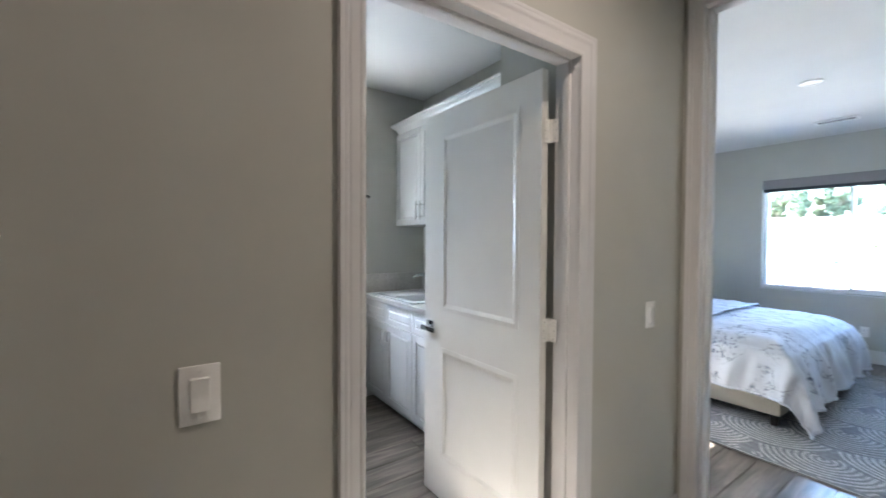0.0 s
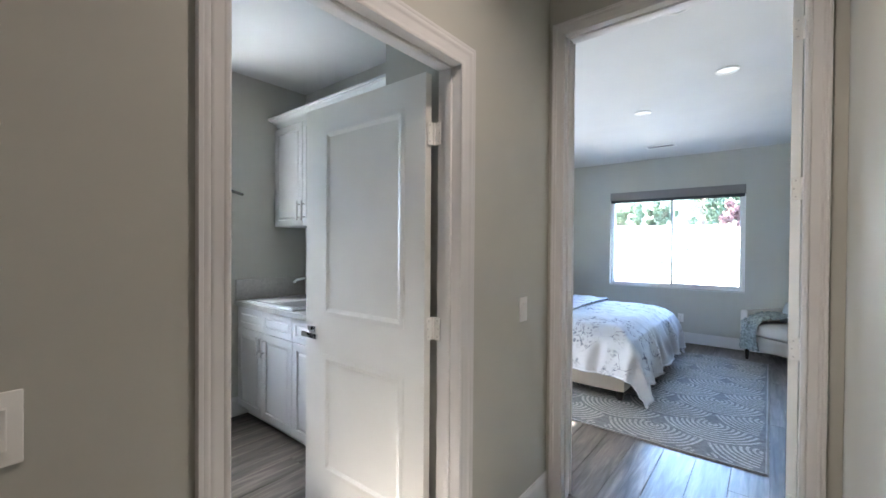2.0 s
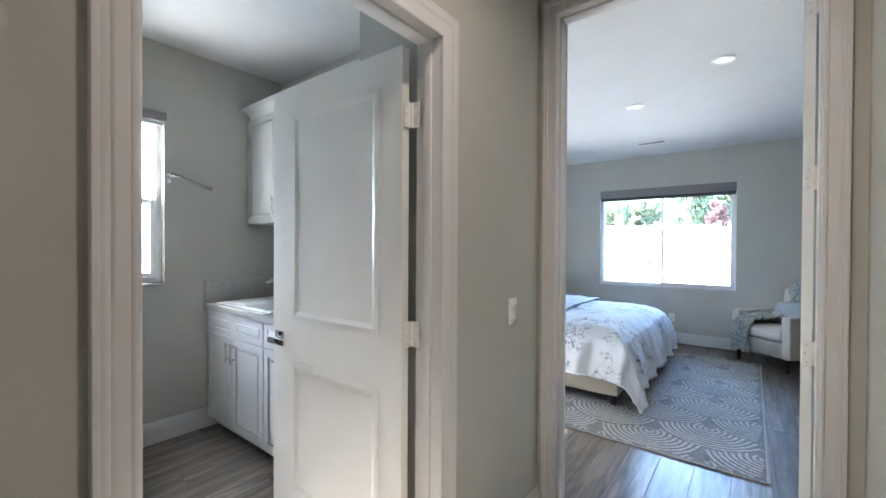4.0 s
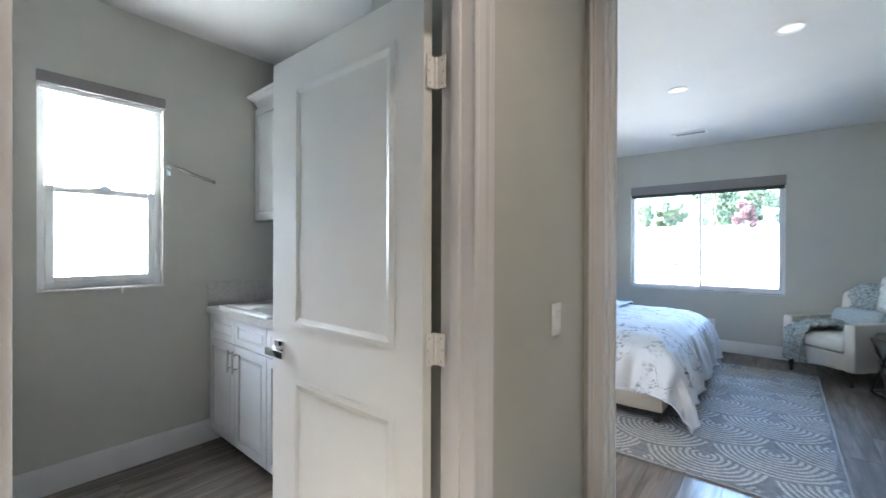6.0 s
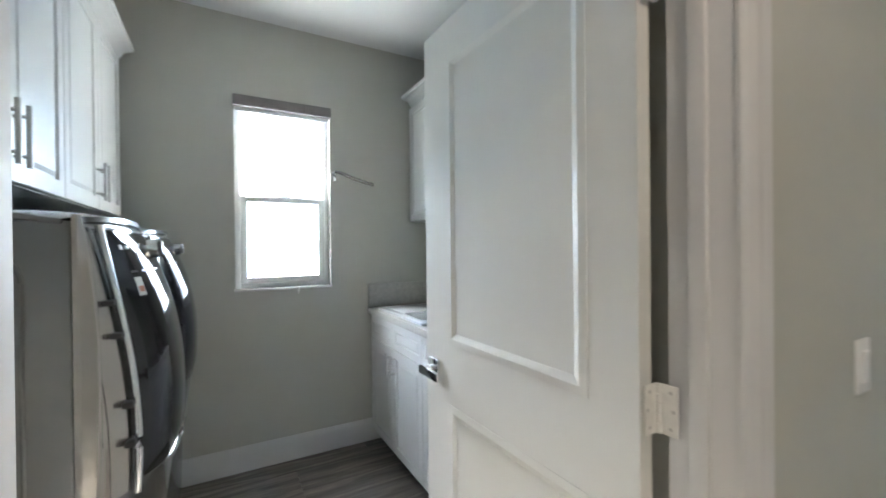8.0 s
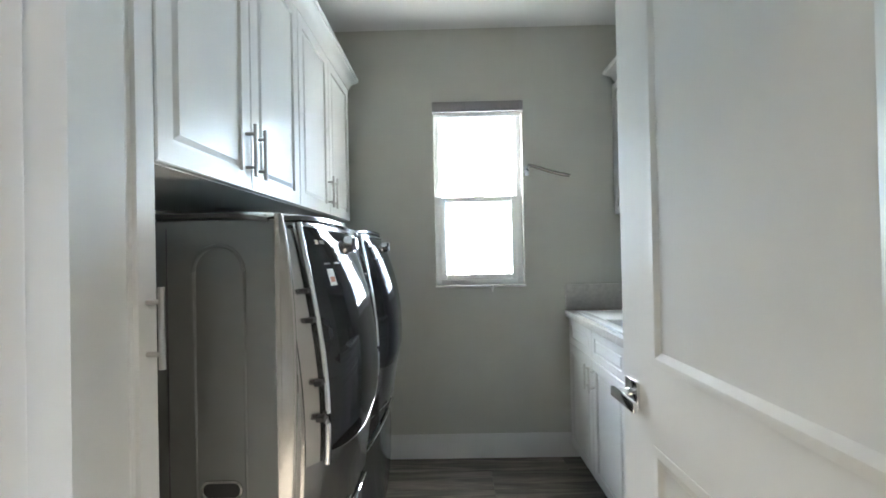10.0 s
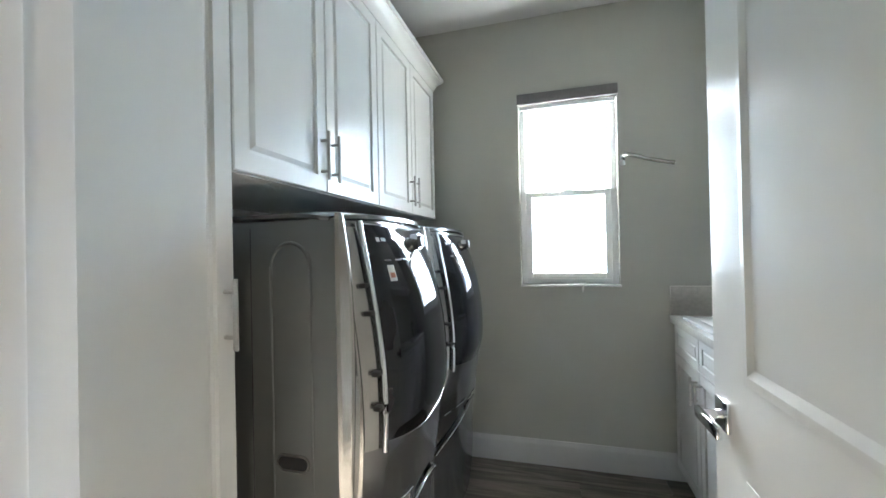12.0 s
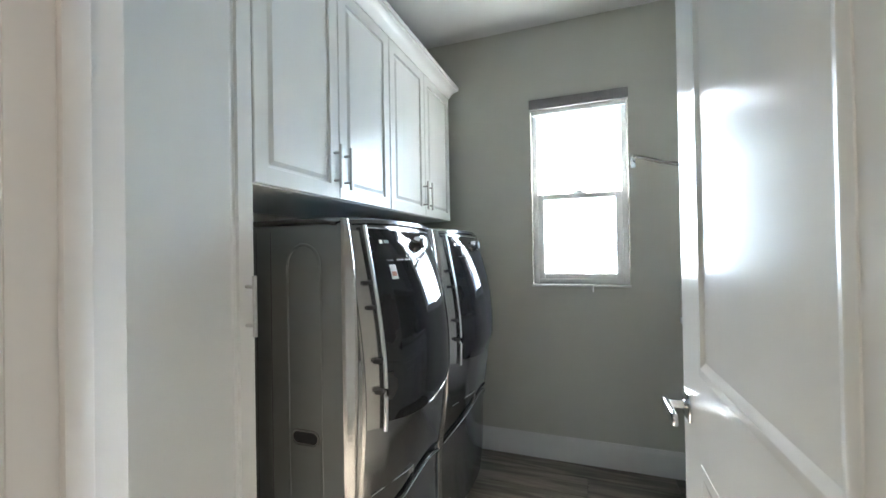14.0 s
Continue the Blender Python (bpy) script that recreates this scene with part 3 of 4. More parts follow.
bpy.context.view_layer.update()
for hz in (0.25, 1.025, 1.80):
    hinge_at(LD, 1.286, 1.1415, hz, (-1, 0.0), (0, -1), (0, -1), (-1, 0))
for hz in (0.31, 0.95, 1.595, 2.235):
    hinge_at(BD, BED_X1 + 0.003, BY0 + 0.007, hz, (0.0, 1), (-1, 0), (-1, 0), (0, 1))


# ---- laundry: cabinets ----
def raised_panel(bm, x, y0, y1, z0, z1, out):
    """A thermofoil door slab in the plane x, with a routed frame and raised field; out is +1 or -1 along x."""
    t = 0.019
    prof = [(0.0, 0.0), (0.0, t - 0.003), (0.003, t), (0.050, t), (0.053, t - 0.008), (0.061, t - 0.009), (0.074, t - 0.002), (0.076, t - 0.002)]
    rings = []
    for ins, h in prof:
        rings.append([bm.verts.new((x + out * h, y, z)) for y, z in ((y0 + ins, z0 + ins), (y1 - ins, z0 + ins), (y1 - ins, z1 - ins), (y0 + ins, z1 - ins))])
    for a, b in zip(rings, rings[1:]):
        for k in range(4):
            bm.faces.new((a[k], a[(k + 1) % 4], b[(k + 1) % 4], b[k]))
    bm.faces.new(rings[-1])
    bm.faces.new(rings[0][::-1])
    bmesh.ops.recalc_face_normals(bm, faces=bm.faces[:])
    return bm


def bar_pull(parent, x, y, z0, z1, out):
    bm = rod(bmesh.new(), (x + out * 0.030, y, z0), (x + out * 0.030, y, z1), 0.006, 14)
    L = z1 - z0
    for z in (z0 + L * 0.18, z1 - L * 0.18):
        rod(bm, (x, y, z), (x + out * 0.030, y, z), 0.005, 12)
    return part("handle", bm, NICKEL, parent, "brushed nickel bar pull")


def cabinet(name, label, x_back, x_face, y0, y1, z0, z1, splits, handle_z, handle_ys, out, toe=0.0, drawers=None, group=""):
    """A cabinet box with slab doors; x_face is the carcass front, the doors stand proud of it."""
    c = thing(name, pose(0, 0, 0), label, "cabinet", group)
    xa, xb = sorted((x_back, x_face))
    part("body", boxes((xa, xb, y0, y1, z0 + toe, z1)), CABW, c, smooth=0)
    if toe:
        xk = x_face - out * 0.06
        xa, xb = sorted((x_back, xk))
        part("toe_kick", boxes((xa, xb, y0 + 0.002, y1 - 0.002, z0, z0 + toe)), CABW, c, smooth=0)
    g = 0.0015
    top = z1 - 0.003 if not drawers else drawers - 0.004
    for (a, b), hy in zip(zip(splits, splits[1:]), handle_ys):
        d = part("door", raised_panel(bmesh.new(), x_face + out * 0.001, a + g, b - g, z0 + toe + 0.002, top, out), CABW, c, smooth=20)
        if hy is not None:
            bar_pull(d, x_face + out * 0.019, hy, handle_z[0], handle_z[1], out)
        if drawers:
            dr = bmesh.new()
            t = 0.019
            ins = [(0.0, 0.0), (0.0, t - 0.003), (0.003, t), (0.040, t), (0.043, t - 0.005), (0.050, t - 0.005), (0.056, t - 0.001)]
            rings = [[dr.verts.new((x_face + out * (0.001 + h), y, z)) for y, z in ((a + g + i, drawers + i), (b - g - i, drawers + i), (b - g - i, z1 - 0.004 - i), (a + g + i, z1 - 0.004 - i))] for i, h in ins]
            for p, q in zip(rings, rings[1:]):
                for k in range(4):
                    dr.faces.new((p[k], p[(k + 1) % 4], q[(k + 1) % 4], q[k]))
            dr.faces.new(rings[-1])
            bmesh.ops.recalc_face_normals(dr, faces=dr.faces[:])
            part("drawer_front", dr, CABW, c, smooth=20)
    return c


def crown(name, x_face, out, y0, y1, z, label):
    """Crown moulding along a cabinet run, with a return at its far end."""
    prof = [(0.0, 0.0), (0.006, 0.0), (0.010, 0.012), (0.014, 0.016), (0.018, 0.030), (0.030, 0.046), (0.046, 0.056), (0.050, 0.064), (0.056, 0.066), (0.058, 0.085), (0.0, 0.085)]
    c = thing(name, pose(0, 0, 0), label, "moulding")
    bm = sweep(bmesh.new(), prof, [lambda u, v: Vector((x_face + out * u, y0, z + v)), lambda u, v: Vector((x_face + out * u, y1 + u, z + v)), lambda u, v: Vector((x_face - out * 0.55, y1 + u, z + v))])
    part("moulding", bm, CABW, c, smooth=30)
    return c


CF = 0.137   # carcass front of the left run; doors reach 0.157
UZ0, UZ1 = 1.488, 2.292
cabinet("wall_cabinet", "white raised-panel wall cabinet above the washing machine", LEFT_X + 0.003, CF, 1.638, 2.437, UZ0, UZ1, (1.638, 2.037, 2.437), (1.525, 1.680), (2.005, 2.069), 1, group="cabinets above the machines")
cabinet("wall_cabinet", "white raised-panel wall cabinet above the dryer", LEFT_X + 0.003, CF, 2.439, 3.262, UZ0, UZ1, (2.439, 2.850, 3.262), (1.525, 1.680), (2.818, 2.882), 1, group="cabinets above the machines")
cabinet("tall_cabinet", "tall white raised-panel cabinet with a bar pull", LEFT_X + 0.003, CF, LAUN_Y0 + 0.03, 1.636, 0, UZ1, (LAUN_Y0 + 0.03, 1.636), (1.075, 1.235), (1.606,), 1, toe=0.09)
crown("cabinet_crown", CF + 0.016, 1, LAUN_Y0 + 0.03, 3.262, UZ1 - 0.002, "white stepped crown moulding along the wall cabinets")
# right run
BF = 1.512
cabinet("base_cabinet", "white raised-panel base cabinet with bar pulls under the sink", BED_X0 - 0.003, BF, 2.545, 3.338, 0, 0.872, (2.545, 2.950, 3.338), (0.545, 0.68), (2.918, 2.982), -1, toe=0.085, drawers=0.712, group="base cabinets")
cabinet("base_cabinet", "white raised-panel base cabinet beside the sink cabinet", BED_X0 - 0.003, BF, 1.482, 2.543, 0, 0.872, (1.482, 2.02, 2.543), (0.545, 0.68), (1.988, 2.052), -1, toe=0.085, drawers=0.712, group="base cabinets")
cabinet("wall_cabinet", "white raised-panel wall cabinet over the laundry sink", BED_X0 - 0.003, 1.814, 2.50, 3.345, 1.500, 2.318, (2.50, 2.922, 3.345), (1.54, 1.695), (2.89, 2.954), -1, group="cabinets over the sink")
cabinet("wall_cabinet", "white raised-panel wall cabinet over the worktop", BED_X0 - 0.003, 1.814, 1.482, 2.498, 1.500, 2.318, (1.482, 1.99, 2.498), (1.54, 1.695), (1.958, 2.022), -1, group="cabinets over the sink")
crown("cabinet_crown", 1.797, -1, 1.482, 3.29, 2.314, "white stepped crown moulding over the sink cabinets")


def worktop():
    w = thing("worktop", pose(0, 0, 0.872), "speckled greige quartz worktop with a low splash", "worktop")
    x0 = 1.472
    part("slab", boxes((x0, 1.53, 1.482, 3.352, 0, 0.038), (1.965, BED_X0 - 0.002, 1.482, 3.352, 0, 0.038), (1.53, 1.965, 3.185, 3.352, 0, 0.038), (1.53, 1.965, 1.482, 2.58, 0, 0.038), bev=0.003), COUNTER, w)
    part("backsplash", boxes((x0 + 0.006, BED_X0 - 0.002, 3.337, 3.353, 0.0385, 0.20), (BED_X0 - 0.018, BED_X0 - 0.002, 1.482, 3.336, 0.0385, 0.20), bev=0.002), COUNTER, w)


worktop()


def utility_sink():
    s = thing("sink", pose(1.50, 2.56, 0.9105), "white drop-in laundry sink with a ribbed drainer deck", "sink")
    L, D = 0.645, 0.50
    y0, y1, x0, x1 = 0.035, 0.35, 0.05, 0.41
    part("rim", boxes((0, x0, 0, L, 0, 0.016), (x1, D, 0, L, 0, 0.016), (x0, x1, 0, y0, 0, 0.016), (x0, x1, y1, L, 0, 0.016), bev=0.005), SINKM, s)
    part("basin", boxes((x0 - 0.004, x0 + 0.004, y0, y1, -0.2, 0.004), (x1 - 0.004, x1 + 0.004, y0, y1, -0.2, 0.004), (x0, x1, y0 - 0.004, y0 + 0.004, -0.2, 0.004), (x0, x1, y1 - 0.004, y1 + 0.004, -0.2, 0.004), (x0, x1, y0, y1, -0.205, -0.195)), SINKM, s)
    part("drain", rod(bmesh.new(), (0.23, 0.19, -0.196), (0.23, 0.19, -0.190), 0.04, 24), CHROME, s)
    f = thing("faucet", pose(1.885, 2.845, 0.9265), "chrome single-hole laundry faucet behind the sink", "faucet")
    part("body", rod(rod(bmesh.new(), (0, 0, 0), (0, 0, 0.012), 0.027, 24), (0, 0, 0.012), (0, 0, 0.10), 0.017, 20), CHROME, f)
    pts = [(0, 0, 0.09), (-0.004, 0, 0.14), (-0.03, 0.002, 0.165), (-0.07, 0.004, 0.172), (-0.13, 0.006, 0.170), (-0.18, 0.008, 0.163), (-0.20, 0.009, 0.148)]
    part("spout", tube(bmesh.new(), pts, 0.011, 14), CHROME, f)
    part("lever", tube(bmesh.new(), [(0.01, 0, 0.10), (0.03, -0.02, 0.14), (0.035, -0.05, 0.165)], 0.006, 10), CHROME, f)


utility_sink()


def drying_rod():
    r = thing("drying_rod", pose(1.252, LAUN_Y1, 1.79), "chrome fold-out hanging rod fixed beside the window", "hanging rod")
    part("wall_plate", boxes((-0.014, 0.014, -0.012, 0, -0.032, 0.032), bev=0.003), CHROME, r)
    part("hook", rod(bmesh.new(), (0, -0.006, 0.018), (0, -0.055, 0.020), 0.007, 14), CHROME, r)
    pts = [(0.0, -0.052, 0.024), (0.012, -0.058, 0.022), (0.06, -0.066, 0.006), (0.12, -0.075, -0.018), (0.18, -0.083, -0.036), (0.245, -0.09, -0.052)]
    part("arm", tube(bmesh.new(), pts, 0.011, 14), GRAPHITE, r)


drying_rod()


# ---- laundry: the two front-load machines on pedestals ----
MW = 0.705        # width
SIDE_X = 0.331    # front edge of the side sheet


EDGE_CURVE = np.polyfit((0.05, 0.40, 0.75, 0.96, 1.17, 1.39), (0.285, 0.292, 0.322, 0.311, 0.289, 0.303), 4)
CROWN_CURVE = np.polyfit((0.05, 0.25, 0.50, 0.69, 0.80, 0.90, 0.98, 1.16, 1.30, 1.39), (0.41, 0.42, 0.442, 0.465, 0.48, 0.487, 0.484, 0.453, 0.414, 0.372), 5)


def bulge(u, z):
    """Front surface of a machine: u from -1 to 1 across, z up; how far it stands out in x."""
    zc = min(z, 1.39)
    e, c = float(np.polyval(EDGE_CURVE, zc)), float(np.polyval(CROWN_CURVE, zc))
    return e + (c - e) * max(0.0, 1 - abs(u) ** 3.0) - 1.2 * (z - zc)


def machine(y0, label, detergent, brand_bars):
    m = thing("washing_machine", pose(0, y0, 0), label, "washing machine", "laundry machines")
    H = 1.394
    back = LEFT_X + 0.02
    c = MW / 2

    def P(u, z, off=0.0):
        return Vector((bulge(u, z) + off, c + u * c, z))
    part("cabinet_shell", boxes((back, SIDE_X, 0.002, MW - 0.002, 0.02, H - 0.014), bev=0.006), GRAPH_SIDE, m)
    # embossed arch rib on each side sheet
    for side in (0, 1):
        yy = 0.0025 if side == 0 else MW - 0.0025
        pts = [(0.136, yy, 0.35), (0.136, yy, 1.256)] + [(0.196 - 0.060 * math.cos(a * math.pi / 12), yy, 1.256 + 0.062 * math.sin(a * math.pi / 12)) for a in range(1, 12)] + [(0.256, yy, 1.256), (0.256, yy, 0.35)]
        part("side_rib", tube(bmesh.new(), pts, 0.0055, 8), GRAPH_SIDE, m)
        part("side_groove", boxes((0.070, 0.0725, yy - 0.001, yy + 0.001, 0.06, 1.36), (0.012, 0.0145, yy - 0.001, yy + 0.001, 0.06, 1.36)), GREYPL, m, smooth=0)
        bm = bmesh.new()
        n = 28
        ring = [(0.196 + 0.027 * (1 if math.cos(6.28318 * k / n) > 0 else -1) + 0.020 * math.cos(6.28318 * k / n), 0.735 + 0.020 * math.sin(6.28318 * k / n)) for k in range(n)]
        tube(bm, [(x, yy, z) for x, z in ring + ring[:1]], 0.0042, 8)
        part("grip_rim", bm, GRAPHITE, m)
        # flat plate inside the rim: the grip's hollow shade put into its near-black colour
        bm = bmesh.new()
        ys = (0.0005, 0.0018) if side == 0 else (MW - 0.0018, MW - 0.0005)
        a = [bm.verts.new((x, ys[0] if side == 0 else ys[1], z)) for x, z in ring]
        bm.faces.new(a)
        bmesh.ops.recalc_face_normals(bm, faces=bm.faces[:])
        r = bmesh.ops.extrude_face_region(bm, geom=bm.faces[:])
        for v in r["geom"]:
            if isinstance(v, bmesh.types.BMVert):
                v.co.y += 0.001 if side == 0 else -0.001
        part("grip_recess_shade", bm, DARK, m, smooth=0)
    # top lid with a soft crown
    part("top_lid", sheet(lambda u, v: Vector((back + u * (bulge(1.9 * v - 0.95, 1.388) + 0.003 - back), 0.001 + v * (MW - 0.002), H - 0.010 + 0.018 * math.sin(math.pi * v) ** 0.5 * (0.55 + 0.45 * u) - 0.012 * max(0, u - 0.9) * 10)), 24, 28, -0.012), GRAPH_DARK, m)
    # front side pillars: a flat flank, a ridge running down it and a shallow hollow before the door
    RIDGE = np.polyfit((0.05, 0.35, 0.62, 0.90, 1.05, 1.235, 1.393), (0.345, 0.347, 0.354, 0.375, 0.373, 0.364, 0.345), 4)
    for s in (-1, 1):
        def pil(u, v, s=s):
            z = 0.03 + v * (H - 0.03)
            rx, e = float(np.polyval(RIDGE, z)), bulge(0.86, z)
            line = ((0.0, SIDE_X + 0.001, 0.0015), (0.16, SIDE_X + 0.010, 0.006), (0.34, rx - 0.004, 0.014), (0.42, rx, 0.0175), (0.50, rx - 0.0005, 0.023),
                    (0.66, rx + (e - rx) * 0.25 - 0.007, 0.033), (0.84, rx + (e - rx) * 0.7 - 0.005, 0.042), (0.93, e + 0.001, 0.0465), (1.0, e - 0.003, 0.0500))
            t, xs, ys = zip(*line)
            yy = float(np.interp(u, t, ys))
            return Vector((float(np.interp(u, t, xs)), yy if s < 0 else MW - yy, z))
        part("front_pillar", sheet(pil, 50, 40), GRAPHITE, m)
    # lower front and pedestal drawer front
    def sag(a):
        return 0.405 + 0.155 * math.sin(math.pi * a) ** 0.8
    part("front_panel", sheet(lambda a, b: P(-0.86 + 1.72 * a, sag(a) + 0.016 + b * (H - sag(a) - 0.016), -0.004), 28, 60), GRAPH_DARK, m)
    part("pedestal_drawer", sheet(lambda a, b: P(-0.86 + 1.72 * a, 0.05 + b * (sag(a) - 0.064), -0.006 + 0.012 * math.sin(math.pi * min(1, b * 1.2))), 20, 16), GRAPH_DARK, m)
    part("pedestal_seam", sheet(lambda a, b: P(-0.86 + 1.72 * a, sag(a) - 0.022 + b * 0.044, -0.020), 28, 2), DARK, m)
    # black glass door panel, following the bulge, its lower edge sweeping down to the hinge side
    def glass(a, b):
        u = -0.715 + 1.575 * a
        zb = 0.775 - 0.06 * a + 0.14 * a * a
        z = zb + (1.366 - zb) * b
        rim = min(1.0, min(a, 1 - a, b, 1 - b) * 16)
        return P(u, z, 0.004 + 0.008 * rim)
    door = part("glass_door", sheet(glass, 36, 44), BLACKGLASS, m, "glossy black curved glass door panel", 60)
    def trim_line(a0, a1, n, fn):
        return [fn(a0 + (a1 - a0) * k / n) for k in range(n + 1)]
    part("chrome_edge", tube(bmesh.new(), trim_line(0, 1, 24, lambda a: glass(a, 0.0) + Vector((0.0, 0, -0.001))), 0.0012, 8), GRAPHITE, door)
    part("top_edge", tube(bmesh.new(), trim_line(0, 1, 24, lambda a: glass(a, 1.0) + Vector((0.002, 0, 0.004))), 0.003, 8), CHROME, door)
    # long curved handle standing off the near edge on four black posts
    hz = [1.376 - k * (1.376 - 0.752) / 24 for k in range(25)]
    def hp(z):
        return P(-0.755, z, 0.013)
    h = part("door_handle", tube(bmesh.new(), [hp(z) for z in hz], 0.0085, 14), CHROME, m, "long curved chrome door handle")
    for z in (1.20, 1.125, 0.965, 0.875):
        p = hp(z)
        part("post", boxes((p.x - 0.022, p.x - 0.002, p.y - 0.030, p.y - 0.004, z - 0.006, z + 0.006), bev=0.001), DARK, h)
    part("handle_recess", sheet(lambda a, b: P(-0.858 + 0.085 * a, 0.76 + b * 0.60, 0.0006), 3, 30), GRAPHITE, m)
    # knob, logo disc, print bars and sticker on the glass
    k0 = P(0.02, 1.322, 0.010)
    kn = part("dial", rod(bmesh.new(), k0, k0 + Vector((0.026, 0, 0.002)), 0.027, 28), CHROME, door, "chrome and black selector dial")
    part("dial_cap", rod(bmesh.new(), k0 + Vector((0.024, 0, 0.002)), k0 + Vector((0.036, 0, 0.003)), 0.021, 28), GREYPL, kn)
    def decal(name, u0, u1, z0, z1, mat, owner, off=0.0130, label=""):
        return part(name, sheet(lambda a, b: P(u0 + (u1 - u0) * a, z0 + (z1 - z0) * b, off), 3, 3, 0.0008), mat, owner, label)
    decal("badge_disc", -0.630, -0.595, 1.320, 1.332, PLASTIC, door)
    decal("badge_bar", -0.578, -0.520, 1.321, 1.331, GREYPRINT, door)
    for i in range(brand_bars):
        decal("print_bar", -0.60 + i * 0.12, -0.60 + i * 0.12 + 0.07 + 0.025 * (i % 2), 1.264, 1.269, PRINTDIM, door)
    if detergent:
        st = decal("sticker", -0.590, -0.520, 1.206, 1.252, PLASTIC, door, label="small white and orange paper sticker")
        decal("sticker_print", -0.580, -0.532, 1.216, 1.230, RED, st, 0.0140)
    for fx in (back + 0.06, SIDE_X - 0.06):
        for fy in (0.06, MW - 0.06):
            part("foot", rod(bmesh.new(), (fx, fy, 0), (fx, fy, 0.022), 0.022, 14), GREYPL, m)
    # thin chrome seam tab low on the front, and the crease that runs down from the door
    part("access_flap", tube(bmesh.new(), [P(-0.80, 0.555, 0.001), P(-0.45, 0.580, 0.001), P(-0.36, 0.583, 0.001), P(-0.345, 0.572, 0.001), P(-0.345, 0.515, 0.001)], 0.0022, 8), CHROME, m)
    # pedestal control tab and drawer handle shadow line
    part("seam_trim", tube(bmesh.new(), [P(-0.85 + 1.70 * k / 24, sag(k / 24) - 0.020, 0.001) for k in range(25)], 0.003, 8), CHROME, m)
    return m


machine(1.782, "graphite steel front-load washing machine with black glass door on a pedestal", True, 5)
machine(2.520, "graphite steel front-load dryer with black glass door on a pedestal", False, 3)


# ---- switches and outlets ----
def rocker_switch(name, m, label, group=""):
    """Local x along the wall, local y out of it (towards the room), z up, centred on the plate."""
    s = thing(name, m, label, "light switch", group)
    part("plate", boxes((-0.036, 0.036, 0, 0.006, -0.0585, 0.0585), bev=0.0025), PLASTIC, s)
    part("bezel", boxes((-0.0175, 0.0175, 0.0055, 0.0072, -0.0345, 0.0345), bev=0.0006), PLASTIC, s)
    r = part("rocker", sheet(lambda u, v: Vector((-0.0155 + 0.031 * u, 0.0078 + 0.0045 * abs(v - 0.42) * 1.6, -0.0325 + 0.065 * v)), 2, 8, 0.004), PLASTIC, s, smooth=20)
    for dz in (-0.046, 0.046):
        part("screw", rod(bmesh.new(), (0, 0.005, dz), (0, 0.0068, dz), 0.003, 12), PLASTIC, s)
    return s


def outlet(m, label):
    s = thing("wall_outlet", m, label, "outlet")
    part("plate", boxes((-0.036, 0.036, 0, 0.006, -0.0585, 0.0585), bev=0.0025), PLASTIC, s)
    for dz in (-0.02, 0.02):
        part("socket", boxes((-0.0165, 0.0165, 0.0055, 0.0085, dz - 0.014, dz + 0.014), bev=0.0012), PLASTIC, s)
        part("slots", boxes((-0.0085, -0.006, 0.0083, 0.0088, dz - 0.003, dz + 0.006), (0.006, 0.0085, 0.0083, 0.0088, dz - 0.003, dz + 0.006)), DARK, s, smooth=0)


rocker_switch("light_switch", pose(0.106, HALL_Y, 1.068, 0, 0, 180), "white rocker switch on the greige hall wall", "hall switches")
rocker_switch("light_switch", pose(1.812, HALL_Y, 1.052, 0, 0, 180), "white rocker switch between the two doorways", "hall switches")
outlet(pose(BX, 1.072, 0.345, 0, 0, 90), "white duplex outlet low on the bedroom window wall")


# ---- ceiling fittings ----
def downlight(x, y, z, label, group):
    d = thing("recessed_downlight", pose(x, y, z), label, "ceiling light", group)
    bm = bmesh.new()
    prof = [(0.076, 0.0), (0.076, -0.006), (0.070, -0.012), (0.058, -0.010), (0.053, 0.0)]
    n = 36
    rings = [[bm.verts.new((r * math.cos(6.28318 * k / n), r * math.sin(6.28318 * k / n), h)) for r, h in prof] for k in range(n)]
    for k in range(n):
        a, b = rings[k], rings[(k + 1) % n]
        for i in range(len(prof) - 1):
            bm.faces.new((a[i], b[i], b[i + 1], a[i + 1]))
    bmesh.ops.recalc_face_normals(bm, faces=bm.faces[:])
    part("trim_ring", bm, PLASTIC, d)
    part("lens", rod(bmesh.new(), (0, 0, -0.0045), (0, 0, -0.001), 0.055, 32), LENS, d)
    return d


for x, y in ((4.31, 1.066), (3.66, 0.356), (2.545, 0.50)):
    downlight(x, y, CEIL_B, "white recessed ceiling downlight with pale lens", "bedroom downlights")
for x, y in ((1.02, 0.34), (-0.85, 0.40)):
    d = downlight(x, y, CEIL_H - 0.006, "white recessed downlight in the hall ceiling", "hall downlights")


def ceiling_vent():
    v = thing("ceiling_vent", pose(5.86, 1.205, CEIL_B), "white louvred air register in the bedroom ceiling", "vent")
    part("frame", boxes((-0.085, -0.06, -0.175, 0.175, -0.008, 0), (0.06, 0.085, -0.175, 0.175, -0.008, 0), (-0.06, 0.06, -0.175, -0.15, -0.008, 0), (-0.06, 0.06, 0.15, 0.175, -0.008, 0), bev=0.002), PLASTIC, v)
    part("backing", boxes((-0.06, 0.06, -0.15, 0.15, -0.002, -0.0005)), DARK, v, smooth=0)
    for k in range(15):
        y = -0.140 + k * 0.02
        bm = sheet(lambda a, b: Vector((-0.06 + 0.12 * a, y - 0.002 + 0.006 * b, -0.001 - 0.0035 * b)), 1, 1, 0.0012)
        part("slat", bm, PLASTIC, v, smooth=0)


ceiling_vent()


